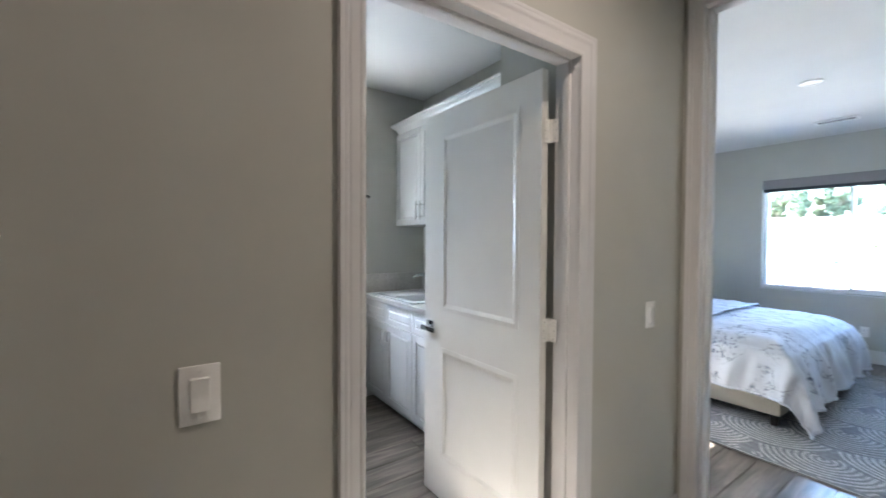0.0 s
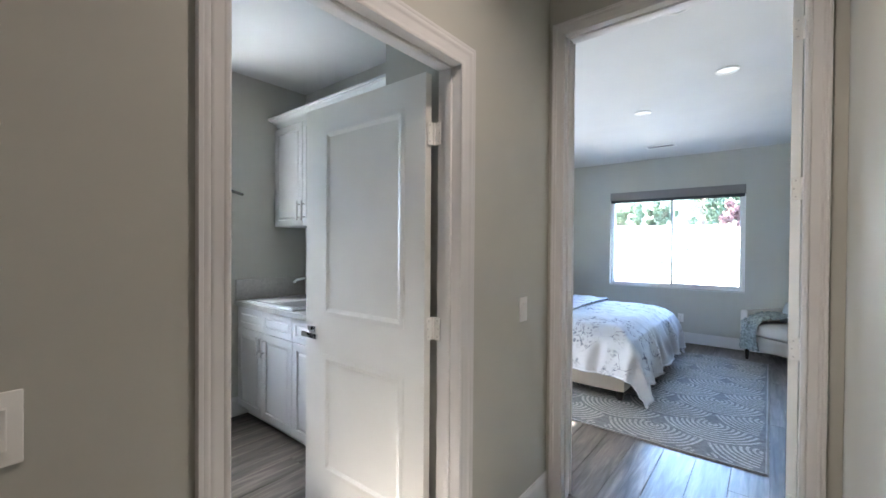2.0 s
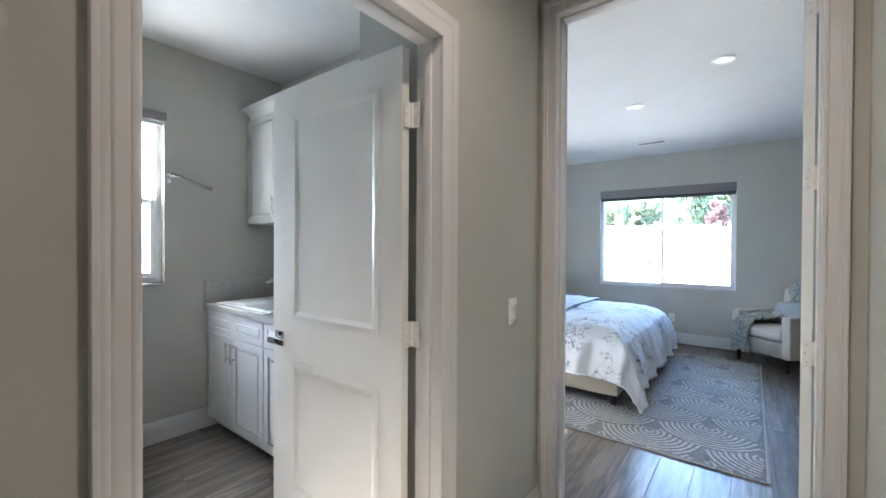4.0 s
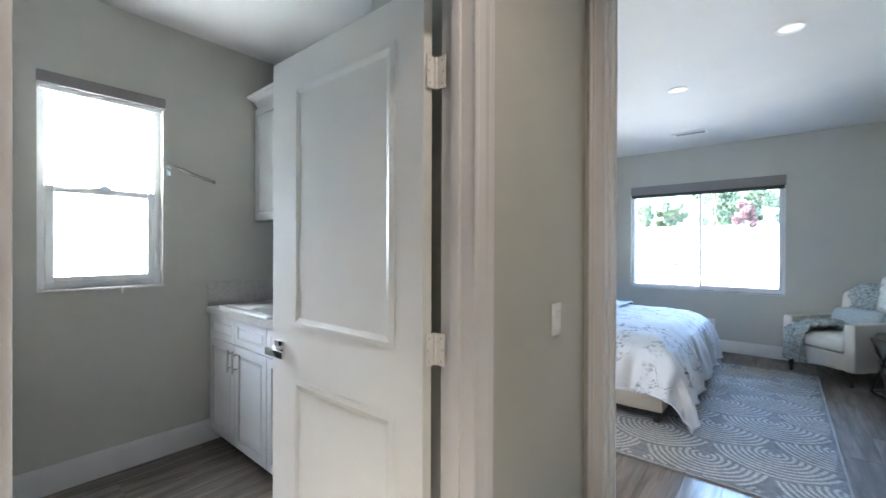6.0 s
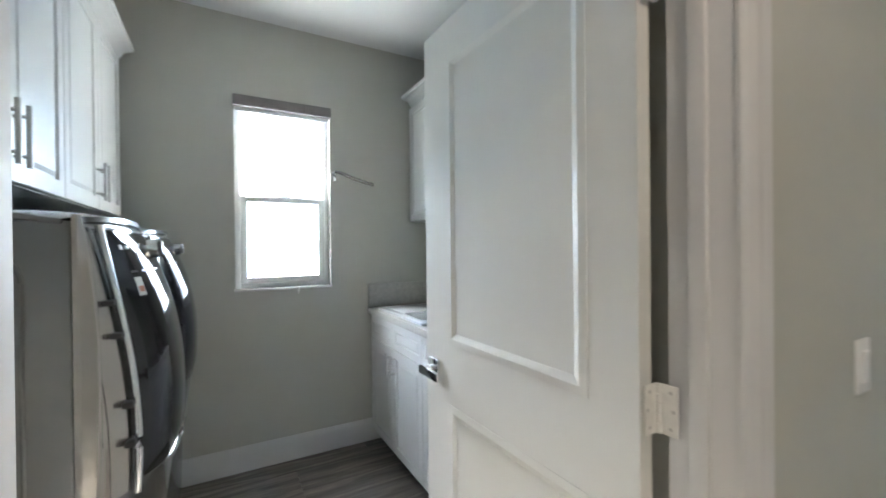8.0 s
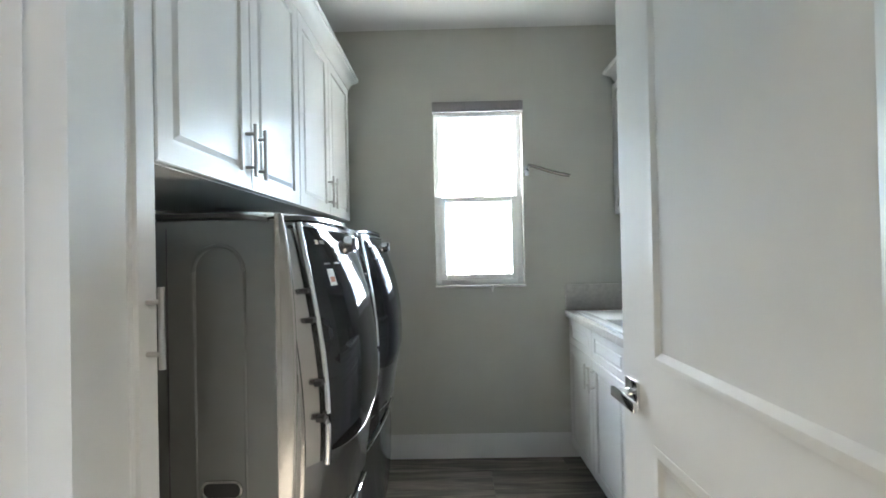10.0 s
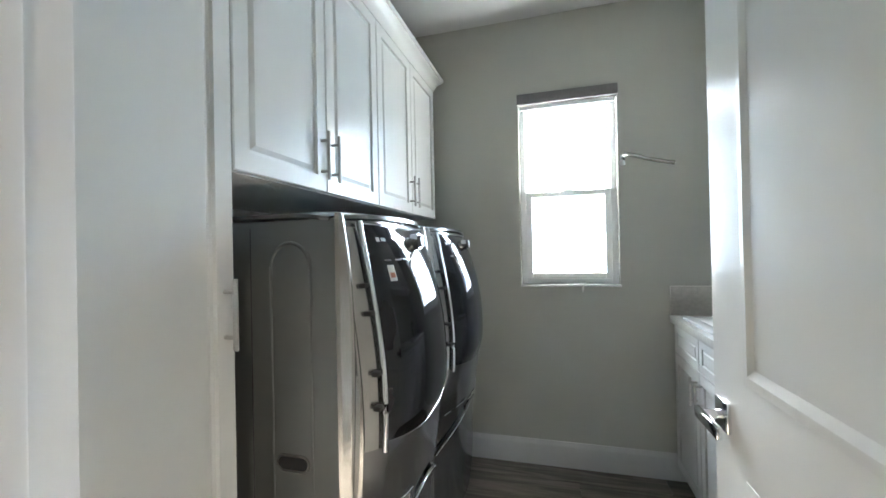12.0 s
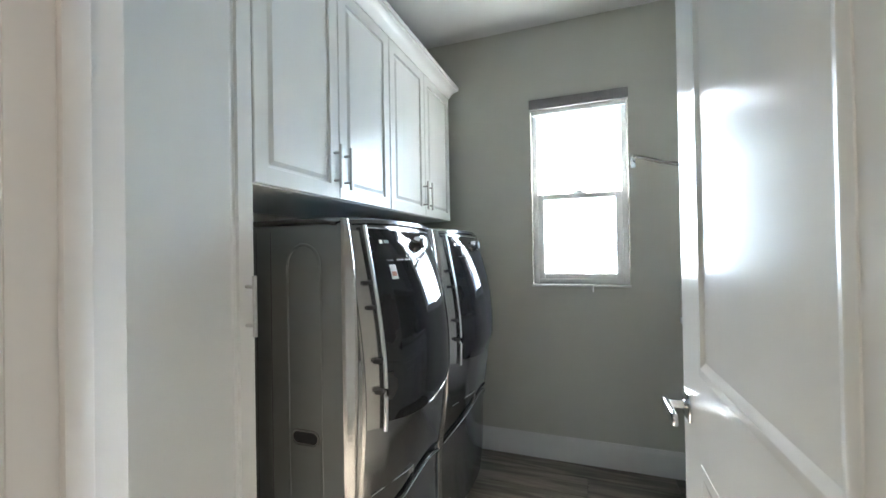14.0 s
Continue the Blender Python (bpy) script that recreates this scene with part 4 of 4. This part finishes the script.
# ---- bedroom: bed, rug, chair, table ----
def rug():
    x0, x1, y0, y1 = 3.13, 6.01, 0.10, 2.60
    r = thing("area_rug", pose(x0, y0, 0), "grey and cream area rug woven with fanned arcs", "rug")
    W, D = x1 - x0, y1 - y0
    part("woven_base", boxes((0, W, 0, D, 0.0005, 0.010), bev=0.003), RUGBASE, r)
    part("binding", boxes((-0.004, W + 0.004, -0.006, 0.004, 0.0005, 0.011), (-0.004, W + 0.004, D - 0.004, D + 0.006, 0.0005, 0.011), (-0.006, 0.004, 0, D, 0.0005, 0.011), (W - 0.004, W + 0.006, 0, D, 0.0005, 0.011), bev=0.002), RUGLINE, r)
    R, step = 0.325, 0.295
    rng = random.Random(4)
    cen = []
    rows = int(W / step) + 3
    for i in range(-1, rows):
        for j in range(-1, int(D / (2 * R)) + 3):
            cen.append((W + 0.3 - i * step, (j + (0.5 if i % 2 else 0.0)) * 2 * R + rng.uniform(-0.012, 0.012), i))
    verts, faces = [], []
    for cx, cy, i in cen:
        front = [(a, b) for a, b, k in cen if i < k <= i + 3 and abs(b - cy) < 2.1 * R]
        for ring in range(9):
            rad = R * (1 - ring * 0.111) - 0.005
            w = 0.0185
            n = 48
            prev = None
            for k in range(n + 1):
                a = -0.8 * math.pi + 1.6 * math.pi * k / n
                wob = 1 + 0.012 * math.sin(5 * a + ring + cx * 9)
                px, py = cx + rad * wob * math.cos(a), cy + rad * wob * math.sin(a)
                qx, qy = cx + (rad * wob - w) * math.cos(a), cy + (rad * wob - w) * math.sin(a)
                ok = 0.01 < px < W - 0.01 and 0.01 < py < D - 0.01 and 0.01 < qx < W - 0.01 and 0.01 < qy < D - 0.01
                ok = ok and all((px - a0) ** 2 + (py - b0) ** 2 > (R + 0.004) ** 2 for a0, b0 in front)
                if not ok:
                    prev = None
                    continue
                verts += [(W - px, py, 0.0108), (W - px, py, 0.0126), (W - qx, qy, 0.0126), (W - qx, qy, 0.0108)]
                b = len(verts) - 4
                if prev is not None:
                    faces += [(prev, b, b + 1, prev + 1), (prev + 1, b + 1, b + 2, prev + 2), (prev + 2, b + 2, b + 3, prev + 3)]
                prev = b
    me = bpy.data.meshes.new("arc_pattern")
    me.from_pydata(verts, [], faces)
    me.materials.append(RUGLINE)
    ob = new("arc_pattern", me)
    ob.parent = r
    tagged(ob, "raised cream arcs in the pile", kind="stuff")


rug()


def rounded_slab(x0, x1, y0, y1, z0, z1, r, puff=0.0, n=18):
    """A cushion-like block: a rounded box whose top swells by puff."""
    bm = box(bmesh.new(), x0, x1, y0, y1, z0, z1)
    bmesh.ops.subdivide_edges(bm, edges=bm.edges[:], cuts=n, use_grid_fill=True)
    c = Vector(((x0 + x1) / 2, (y0 + y1) / 2, (z0 + z1) / 2))
    hx, hy, hz = (x1 - x0) / 2, (y1 - y0) / 2, (z1 - z0) / 2
    for v in bm.verts:
        d = v.co - c
        q = Vector((max(-(hx - r), min(hx - r, d.x)), max(-(hy - r), min(hy - r, d.y)), max(-(hz - r), min(hz - r, d.z))))
        e = d - q
        if e.length > 1e-6:
            e = e.normalized() * r
        p = q + e
        k = max(0, 1 - (d.x / hx) ** 2) * max(0, 1 - (d.y / hy) ** 2)
        p.z += puff * k * (1 if d.z > 0 else -0.3)
        v.co = c + p
    return bm


BX0, BX1b, BYF, BYH = 3.72, 5.52, 1.05, 3.10


def bed():
    b = thing("bed", pose(0, 0, 0), "king bed with cream upholstered platform on short dark legs", "bed")
    part("rail", rounded_slab(BX0, BX1b, BYF, BYH, 0.085, 0.335, 0.025, 0, 10), BEDRAIL, b, "cream upholstered bed rail")
    part("mattress", rounded_slab(BX0 + 0.04, BX1b - 0.04, BYF + 0.04, BYH - 0.02, 0.336, 0.57, 0.06, 0.01, 12), LAMPSHADE, b)
    part("headboard", rounded_slab(BX0 - 0.02, BX1b + 0.02, BYH, BYH + 0.09, 0.085, 1.25, 0.03, 0, 10), BEDRAIL, b)
    for x in (BX0 + 0.05, BX1b - 0.05):
        for y in (BYF + 0.05, BYH - 0.05):
            part("leg", rod(bmesh.new(), (x, y, 0.0135), (x, y, 0.09), 0.024, 16, 0.032), DARKWOOD, b)

    def cover(s0, s1, t0, t1, top, side, foot, seed, fold):
        """Cloth laid over the bed: s across, t along from the foot; what hangs over the edges drops in folds."""
        ex0, ex1, ey = BX0 - 0.02, BX1b + 0.02, BYF - 0.03

        def fn(u, v):
            x = s0 + (s1 - s0) * u
            y = t0 + (t1 - t0) * v
            ax = max(ex0 - x, x - ex1, 0.0)
            ay = max(ey - y, 0.0)
            sx = -1 if x < ex0 else 1
            cx, cy = min(max(x, ex0), ex1), max(y, ey)
            drop = math.hypot(ax, ay)
            nz = noise.noise(Vector((x * 2.2, y * 2.2, seed))) * 0.022 + noise.noise(Vector((x * 5, y * 7, seed + 3))) * 0.012 + abs(noise.noise(Vector((x * 13 + y * 3, y * 8 - x * 4, seed + 7)))) * 0.010
            edge = min(cx - ex0, ex1 - cx, cy - ey)
            rnd = 0.085 * max(0.0, 1 - edge / 0.16) ** 2
            z = top - rnd + nz
            if drop > 0:
                al = (y * 15.0 if ax > ay else x * 15.0)
                wave = fold * 1.35 * math.sin(al + 2.0 * noise.noise(Vector((x * 1.5, y * 1.5, seed)))) * min(1, drop / 0.2)
                out = 0.02 + 0.15 * (1 - math.exp(-drop * 4)) + wave + 0.010 * math.sin(al * 2.3 + 4 * noise.noise(Vector((x * 3, y * 3, seed + 1)))) * min(1, drop / 0.12)
                nx, ny = sx * ax / drop, -ay / drop
                out *= 1 + (0.45 if sx < 0 else 0.1) * abs(2 * nx * ny)
                cx, cy = cx + nx * out, cy + ny * out
                z = top - 0.085 - drop * 0.94 + nz * 0.4
            return Vector((cx, cy, max(z, 0.03)))
        return sheet(fn, 170, 140, 0.012), fn
    d = thing("duvet", pose(0, 0, 0), "white duvet printed with grey-blue blossom, hanging over the bed", "duvet")
    bm, fn = cover(BX0 - 0.35, BX1b + 0.34, BYF - 0.45, BYH - 0.05, 0.660, 0.4, 0.4, 2.0, 0.015)
    part("cover", bm, DUVET, d, smooth=180)
    part("foot_piping", tube(bmesh.new(), [fn(k / 160, 0.0) for k in range(161)], 0.009, 8), DUVET, d, smooth=180)
    for u in (0.0, 1.0):
        part("side_piping", tube(bmesh.new(), [fn(u, k / 120) for k in range(121)], 0.009, 8), DUVET, d, smooth=180)
    f = thing("folded_cover", pose(0, 0, 0), "turned-back layer of the blossom-print duvet across the bed", "duvet")
    bm, fn = cover(BX0 - 0.33, BX1b + 0.33, 1.72, BYH - 0.10, 0.694, 0.3, 0.3, 5.0, 0.014)
    part("cover", bm, DUVET, f, smooth=180)
    part("piping", tube(bmesh.new(), [fn(k / 160, 0.0) for k in range(161)], 0.010, 8), DUVET, f, smooth=180)
    return b


bed()


def armchair(m):
    c = thing("armchair", m, "cream upholstered track-arm armchair on dark tapered legs", "armchair")
    W, D = 0.68, 0.76
    part("seat_frame", rounded_slab(0.10, W - 0.10, 0.02, D - 0.10, 0.14, 0.31, 0.02, 0, 6), UPHOL, c)
    part("seat_cushion", rounded_slab(0.105, W - 0.105, 0.0, D - 0.16, 0.312, 0.445, 0.035, 0.02, 12), UPHOL, c)
    for x in (0.0, W - 0.105):
        part("arm", rounded_slab(x, x + 0.105, 0.0, D, 0.14, 0.60, 0.028, 0, 8), UPHOL, c)
    bm = rounded_slab(0.10, W - 0.10, D - 0.20, D - 0.03, 0.32, 0.86, 0.05, 0, 12)
    for v in bm.verts:
        v.co.y += (v.co.z - 0.32) * 0.16
    part("backrest", bm, UPHOL, c)
    for x in (0.06, W - 0.06):
        for y in (0.05, D - 0.06):
            part("leg", rod(bmesh.new(), (x, y, 0), (x, y, 0.145), 0.016, 12, 0.027), DARKWOOD, c)
    return c


# the chair's local origin is its front corner; x runs along its front, y to its back
ca = Vector((6.185, 0.375, 0))
CHAIR = Matrix.Translation(ca) @ pose(0, 0, 0, 0, 0, -130.5)
armchair(CHAIR)


def knit_throw():
    t = thing("throw_blanket", CHAIR, "blue-grey chunky knit throw draped over the armchair", "blanket")

    def over(u, v):
        # from the backrest top, down over the seat and off the front beside the near arm
        s = u * 1.55
        w = (v - 0.5) * 0.24
        wob = 0.03 * math.sin(u * 9 + v * 4) + 0.025 * noise.noise(Vector((u * 6, v * 5, 2)))
        if s < 0.14:
            x, y, z = 0.36, 0.76 - s * 0.5, 0.84 + s * 0.35
        elif s < 0.55:
            k = (s - 0.14) / 0.41
            x, y, z = 0.36 - 0.10 * k, 0.66 - 0.14 * k, 0.895 - 0.40 * k
        elif s < 1.12:
            k = (s - 0.55) / 0.57
            x, y, z = 0.26 - 0.10 * k, 0.52 - 0.52 * k, 0.495 + 0.05 * math.sin(k * 3)
        else:
            k = (s - 1.12) / 0.43
            x, y, z = 0.16 - 0.01 * k, -0.030 - 0.02 * math.sin(k * 2.5), 0.49 - 0.34 * k
        hump = 0.035 * math.sin(math.pi * v)
        return Vector((x + w + wob, y - (hump if s > 1.12 else 0), z + (hump if s < 1.12 else 0) + 0.011 * math.sin(v * 46 + 3 * math.sin(u * 40)) + 0.010 * math.sin(u * 110)))
    part("knit", sheet(over, 90, 34, 0.018), THROW, t, smooth=180)

    def bunch(u, v):
        a, b = u * 6.28318, v * math.pi
        r = 1 + 0.16 * noise.noise(Vector((math.cos(a) * 2.2, math.sin(a) * 2.2, v * 4))) + 0.06 * math.sin(a * 9 + v * 11)
        return Vector((0.30 + 0.17 * r * math.sin(b) * math.cos(a), 0.70 + 0.085 * r * math.sin(b) * math.sin(a), 0.78 + 0.16 * r * math.cos(b)))
    part("knit_bunch", sheet(bunch, 48, 30), THROW, t, smooth=180)
    p = thing("lumbar_pillow", CHAIR @ pose(0.36, 0.47, 0.57, 68, 0, 4), "pale blue lumbar pillow on the armchair", "pillow")

    def pil(u, v, sgn):
        x, y = (u - 0.5), (v - 0.5)
        k = max(0.0, 1 - (2 * abs(x)) ** 3) ** 0.6 * max(0.0, 1 - (2 * abs(y)) ** 3) ** 0.6
        return Vector((x * 0.44 * (1 - 0.05 * (2 * y) ** 2), y * 0.28 * (1 - 0.06 * (2 * x) ** 2), sgn * 0.062 * k))
    bm = sheet(lambda u, v: pil(u, v, 1), 26, 18)
    b2 = sheet(lambda u, v: pil(u, v, -1), 26, 18)
    tmp = bpy.data.meshes.new("tmp")
    b2.to_mesh(tmp)
    bm.from_mesh(tmp)
    b2.free()
    bpy.data.meshes.remove(tmp)
    bmesh.ops.remove_doubles(bm, verts=bm.verts[:], dist=1e-4)
    bmesh.ops.recalc_face_normals(bm, faces=bm.faces[:])
    part("cushion", bm, PILLOW, p, smooth=180)


knit_throw()


def side_table():
    cx, cy, R, H = 5.70, -0.52, 0.30, 0.53
    t = thing("side_table", pose(cx, cy, 0, 0, 0, 18), "hexagonal dark side table with crossed iron legs", "side table")
    n = 6
    top = bmesh.new()
    vs = bmesh.ops.create_circle(top, cap_ends=True, radius=R, segments=n)["verts"]
    r = bmesh.ops.extrude_face_region(top, geom=top.faces[:])
    for v in r["geom"]:
        if isinstance(v, bmesh.types.BMVert):
            v.co.z += 0.03
    bmesh.ops.translate(top, verts=top.verts[:], vec=(0, 0, H - 0.03))
    bmesh.ops.bevel(top, geom=top.edges[:], offset=0.004, segments=2, affect="EDGES")
    part("tabletop", top, TABLETOP, t, smooth=0)
    pts = [Vector(((R - 0.02) * math.cos(k * math.pi / 3), (R - 0.02) * math.sin(k * math.pi / 3), 0)) for k in range(6)]
    for k in range(6):
        a, b = pts[k], pts[(k + 1) % 6]
        for p, q in ((a, b), (b, a)):
            part("leg", rod(bmesh.new(), p + Vector((0, 0, 0.006)), q + Vector((0, 0, H - 0.032)), 0.010, 4), IRON, t, smooth=0)
        part("base_bar", rod(bmesh.new(), a + Vector((0, 0, 0.010)), b + Vector((0, 0, 0.010)), 0.010, 4), IRON, t, smooth=0)
    lamp = thing("table_lamp", pose(cx - 0.03, cy + 0.04, H), "table lamp with white petal-textured drum shade and glass base", "lamp")
    part("base", boxes((-0.075, 0.075, -0.075, 0.075, 0, 0.045), bev=0.008), SINKM, lamp)
    part("column", boxes((-0.05, 0.05, -0.05, 0.05, 0.046, 0.25), bev=0.01), GLASSY, lamp, "clear ribbed glass lamp column")
    part("neck", rod(bmesh.new(), (0, 0, 0.25), (0, 0, 0.30), 0.012, 16), CHROME, lamp)
    sh = part("shade", sheet(lambda u, v: Vector(((0.165 + 0.02 * (1 - v)) * math.cos(u * 6.28318), (0.165 + 0.02 * (1 - v)) * math.sin(u * 6.28318), 0.265 + 0.265 * v)), 48, 6, 0.003), LAMPSHADE, lamp, "white drum shade of overlapping petals")
    for row in range(4):
        for k in range(18):
            a = (k + 0.5 * (row % 2)) / 18 * 6.28318
            z = 0.298 + row * 0.066
            rr = 0.188 - row * 0.005
            bm = bmesh.new()
            out = Vector((math.cos(a), math.sin(a), 0))
            tan = Vector((-math.sin(a), math.cos(a), 0))
            up = Vector((0, 0, 1))
            c = out * rr + up * z
            q = [c + up * 0.040 + out * 0.003, c - tan * 0.036 + out * 0.004, c - up * 0.044 + out * 0.022, c + tan * 0.036 + out * 0.004]
            f = bm.faces.new([bm.verts.new(p) for p in q])
            bmesh.ops.solidify(bm, geom=bm.faces[:], thickness=0.002)
            part("petal", bm, LAMPSHADE, sh, smooth=0)
    return t


GLASSY = material("ribbed_glass", (0.62, 0.66, 0.66), 0.12, vary=0.1, scale=20, spec=0.8)
side_table()


# ---- outside ----
def hill(x, y):
    """Height of the ground beyond the house."""
    d = max(0.0, x - 11.0)
    return -0.35 + 0.096 * d * (1 - math.exp(-d / 9)) * (1 if d < 48 else 48 / d) + 0.0 * y


ground = setting("ground", sheet(lambda u, v: Vector((-300 + 700 * u, -350 + 700 * v, hill(-300 + 700 * u, -350 + 700 * v) + 0.25 * noise.noise(Vector((u * 60, v * 60, 0))) * (1 if -300 + 700 * u > 14 else 0))), 200, 80), HILL, "pale dry grass slope rising behind the house", "ground", 180)


FARHILL = material("distant_scrub", (0.045, 0.056, 0.042), 0.95, vary=0.30, scale=0.12, spec=0.05)
setting("backdrop_ridge", sheet(lambda u, v: Vector((140 + 60 * v, -260 + 520 * u, 4 + 34 * v * (1 + 0.5 * noise.noise(Vector((u * 9, v, 1.7)))) + 1.5 * noise.noise(Vector((u * 60, v * 8, 0.3))))), 120, 20), FARHILL, "pale green scrub-covered ridge beyond the slope", "hill", 180)


def shed():
    s = thing("garden_building", pose(59.0, 1.6, hill(59, 1.6) - 0.2), "low pale blue-white building behind the trees", "building")
    part("wall", boxes((0, 3.0, -2.2, 1.2, 0, 1.7)), STUCCO, s, smooth=0)
    part("roof", boxes((-0.3, 3.3, -2.5, 1.5, 1.702, 1.85)), VINYL, s, smooth=0)


shed()


def tree(x, y, h, w, leaf, seed, label, group="trees on the slope"):
    rng = random.Random(seed)
    z0 = hill(x, y) - 0.1
    t = thing("tree", pose(x, y, z0), label, "tree", group)
    bm = bmesh.new()
    tube(bm, [(0, 0, 0), (0.05 * h * rng.uniform(-1, 1), 0.03 * h, 0.3 * h), (0, 0, 0.75 * h)], 0.035 * h, 8)
    for k in range(7):
        a = rng.uniform(0, 6.28)
        z = h * rng.uniform(0.3, 0.6)
        rod(bm, (0, 0, z), (w * 0.6 * math.cos(a), w * 0.6 * math.sin(a), z + h * rng.uniform(0.12, 0.3)), 0.014 * h, 6, 0.005 * h)
    part("trunk", bm, TRUNK, t)
    verts, faces = [], []
    lumps = [(rng.gauss(0, 0.42) * w, rng.gauss(0, 0.42) * w, h * rng.uniform(0.06, 0.88), w * rng.uniform(0.22, 0.42)) for _ in range(16)]
    for cx, cy, cz, r in lumps:
        for _ in range(190):
            d = Vector((rng.gauss(0, 1), rng.gauss(0, 1), rng.gauss(0, 1))).normalized() * r * rng.uniform(0.55, 1.05)
            p = Vector((cx, cy, cz)) + d
            s = 0.10 * rng.uniform(0.6, 1.4)
            q = Euler((rng.uniform(0, 6), rng.uniform(0, 6), rng.uniform(0, 6))).to_matrix()
            b = len(verts)
            verts += [tuple(p + q @ Vector(o)) for o in ((-s, -s * 0.5, 0), (s, -s * 0.5, 0), (s, s * 0.5, 0), (-s, s * 0.5, 0))]
            faces.append((b, b + 1, b + 2, b + 3))
    me = bpy.data.meshes.new("crown")
    me.from_pydata(verts, [], faces)
    me.materials.append(leaf)
    ob = new("crown", me)
    ob.parent = t


for x, y, h, w, leaf, lab in (
        (56, 13.4, 2.7, 1.15, LEAF_A, "round green tree on the slope crest"), (57, 15.6, 2.1, 1.0, LEAF_B, "small olive-green tree on the slope crest"), (56, 10.3, 2.6, 1.1, LEAF_A, "small upright green tree on the slope crest"), (58, 11.8, 1.8, 0.9, LEAF_B, "low olive-green tree on the slope crest"),
        (56, 6.2, 4.4, 1.7, LEAF_A, "tall dark green tree on the slope crest"), (57, 4.7, 3.4, 1.2, LEAF_A, "green tree beside the tall one"), (52, 3.2, 2.3, 1.0, LEAF_C, "plum-leaved tree on the slope crest"), (58, 2.2, 3.3, 1.5, LEAF_A, "broad green tree on the slope crest"),
        (60, 0.2, 2.4, 1.3, LEAF_B, "olive-green tree on the slope crest"), (60, -3.2, 3.0, 1.4, LEAF_B, "olive-green tree on the slope crest")):
    tree(x, y, h * 1.32, w * 1.12, leaf, int(x * 10 + y * 7), lab)


def shrubs():
    rng = random.Random(9)
    verts, faces = [], []
    for _ in range(70):
        x, y = rng.uniform(20, 50), rng.uniform(-12, 22)
        z = hill(x, y)
        r = rng.uniform(0.15, 0.5)
        for _ in range(26):
            d = Vector((rng.gauss(0, 1), rng.gauss(0, 1), abs(rng.gauss(0, 0.8)))).normalized() * r
            s = r * 0.3
            q = Euler((rng.uniform(0, 6), rng.uniform(0, 6), 0)).to_matrix()
            b = len(verts)
            verts += [tuple(Vector((x, y, z)) + d + q @ Vector(o)) for o in ((-s, -s, 0), (s, -s, 0), (s, s, 0), (-s, s, 0))]
            faces.append((b, b + 1, b + 2, b + 3))
    me = bpy.data.meshes.new("slope_shrubs")
    me.from_pydata(verts, [], faces)
    me.materials.append(SHRUB)
    tagged(new("slope_shrubs", me), "low scattered shrubs over the dry slope", "shrubs", kind="stuff")


shrubs()


def outside_post():
    p = thing("garden_post", pose(20.0, 1.10, hill(20, 1.1) - 0.1), "thin dark post with a short crossbar on the slope", "post")
    part("pole", rod(bmesh.new(), (0, 0, 0), (0, 0, 1.35), 0.04, 8), TRUNK, p)
    part("crossbar", rod(bmesh.new(), (0, -0.28, 1.28), (0, 0.28, 1.28), 0.03, 8), TRUNK, p)


outside_post()


def neighbour():
    n = thing("neighbour_house", pose(0, 9.0, -0.35), "white stucco neighbouring house with a shallow eave", "house")
    part("wall", boxes((-9, 11, 0, 0.3, 0, 3.9)), STUCCO, n, smooth=0)
    part("eave", boxes((-9.4, 11.4, -0.55, 0.6, 3.9, 4.05)), STUCCO, n, smooth=0)
    # near-black dashes set along the front edge of the eave
    for k in range(9):
        part("eave_dash", boxes((-4 + k * 0.9, -3.4 + k * 0.9, -0.556, -0.551, 3.915, 3.945)), DARK, n, smooth=0)
    bm = sheet(lambda u, v: Vector((-9.5 + 21 * u, -0.6 + 4.5 * v, 4.06 + 1.2 * v)), 2, 2, 0.08)
    part("roof", bm, TRUNK, n, smooth=0)


neighbour()


# ---- floor planks ----
PW, PL = 0.183, 1.22


def plank_mesh(L):
    bm = box(bmesh.new(), 0, L - 0.0016, 0, PW - 0.0016, -0.0065, 0.0, 0.0012, 1)
    return mesh_of("plank", bm, PLANK, 0)


full = plank_mesh(PL)
halves = {k: plank_mesh(PL * k / 8) for k in range(1, 8)}
rng = random.Random(11)
row = 0
y = -1.93
while y < 4.0:
    k = rng.choice((1, 2, 3, 4, 5, 6, 7))
    x = -2.38
    seq = [k] + [8] * 8
    for s in seq:
        L = PL * s / 8
        if x + L > BX + TH:
            break
        # planks under the solid wall blocks are left out
        if not (x + L < BED_X0 - 0.9 and y > LAUN_Y1 + 0.02) and not (1.25 < x and x + L < BED_X0 and y + PW < -0.2) and not (x + L < LEFT_X - 0.1 and y > LAUN_Y0):
            ob = new("plank", full if s == 8 else halves[s])
            ob.location = (x, y, 0)
            ob.parent = floor
        x += L
    rest = int((BX + TH - x) / PL * 8)
    if rest in halves:
        ob = new("plank", halves[rest])
        ob.location = (x, y, 0)
        ob.parent = floor
    y += PW
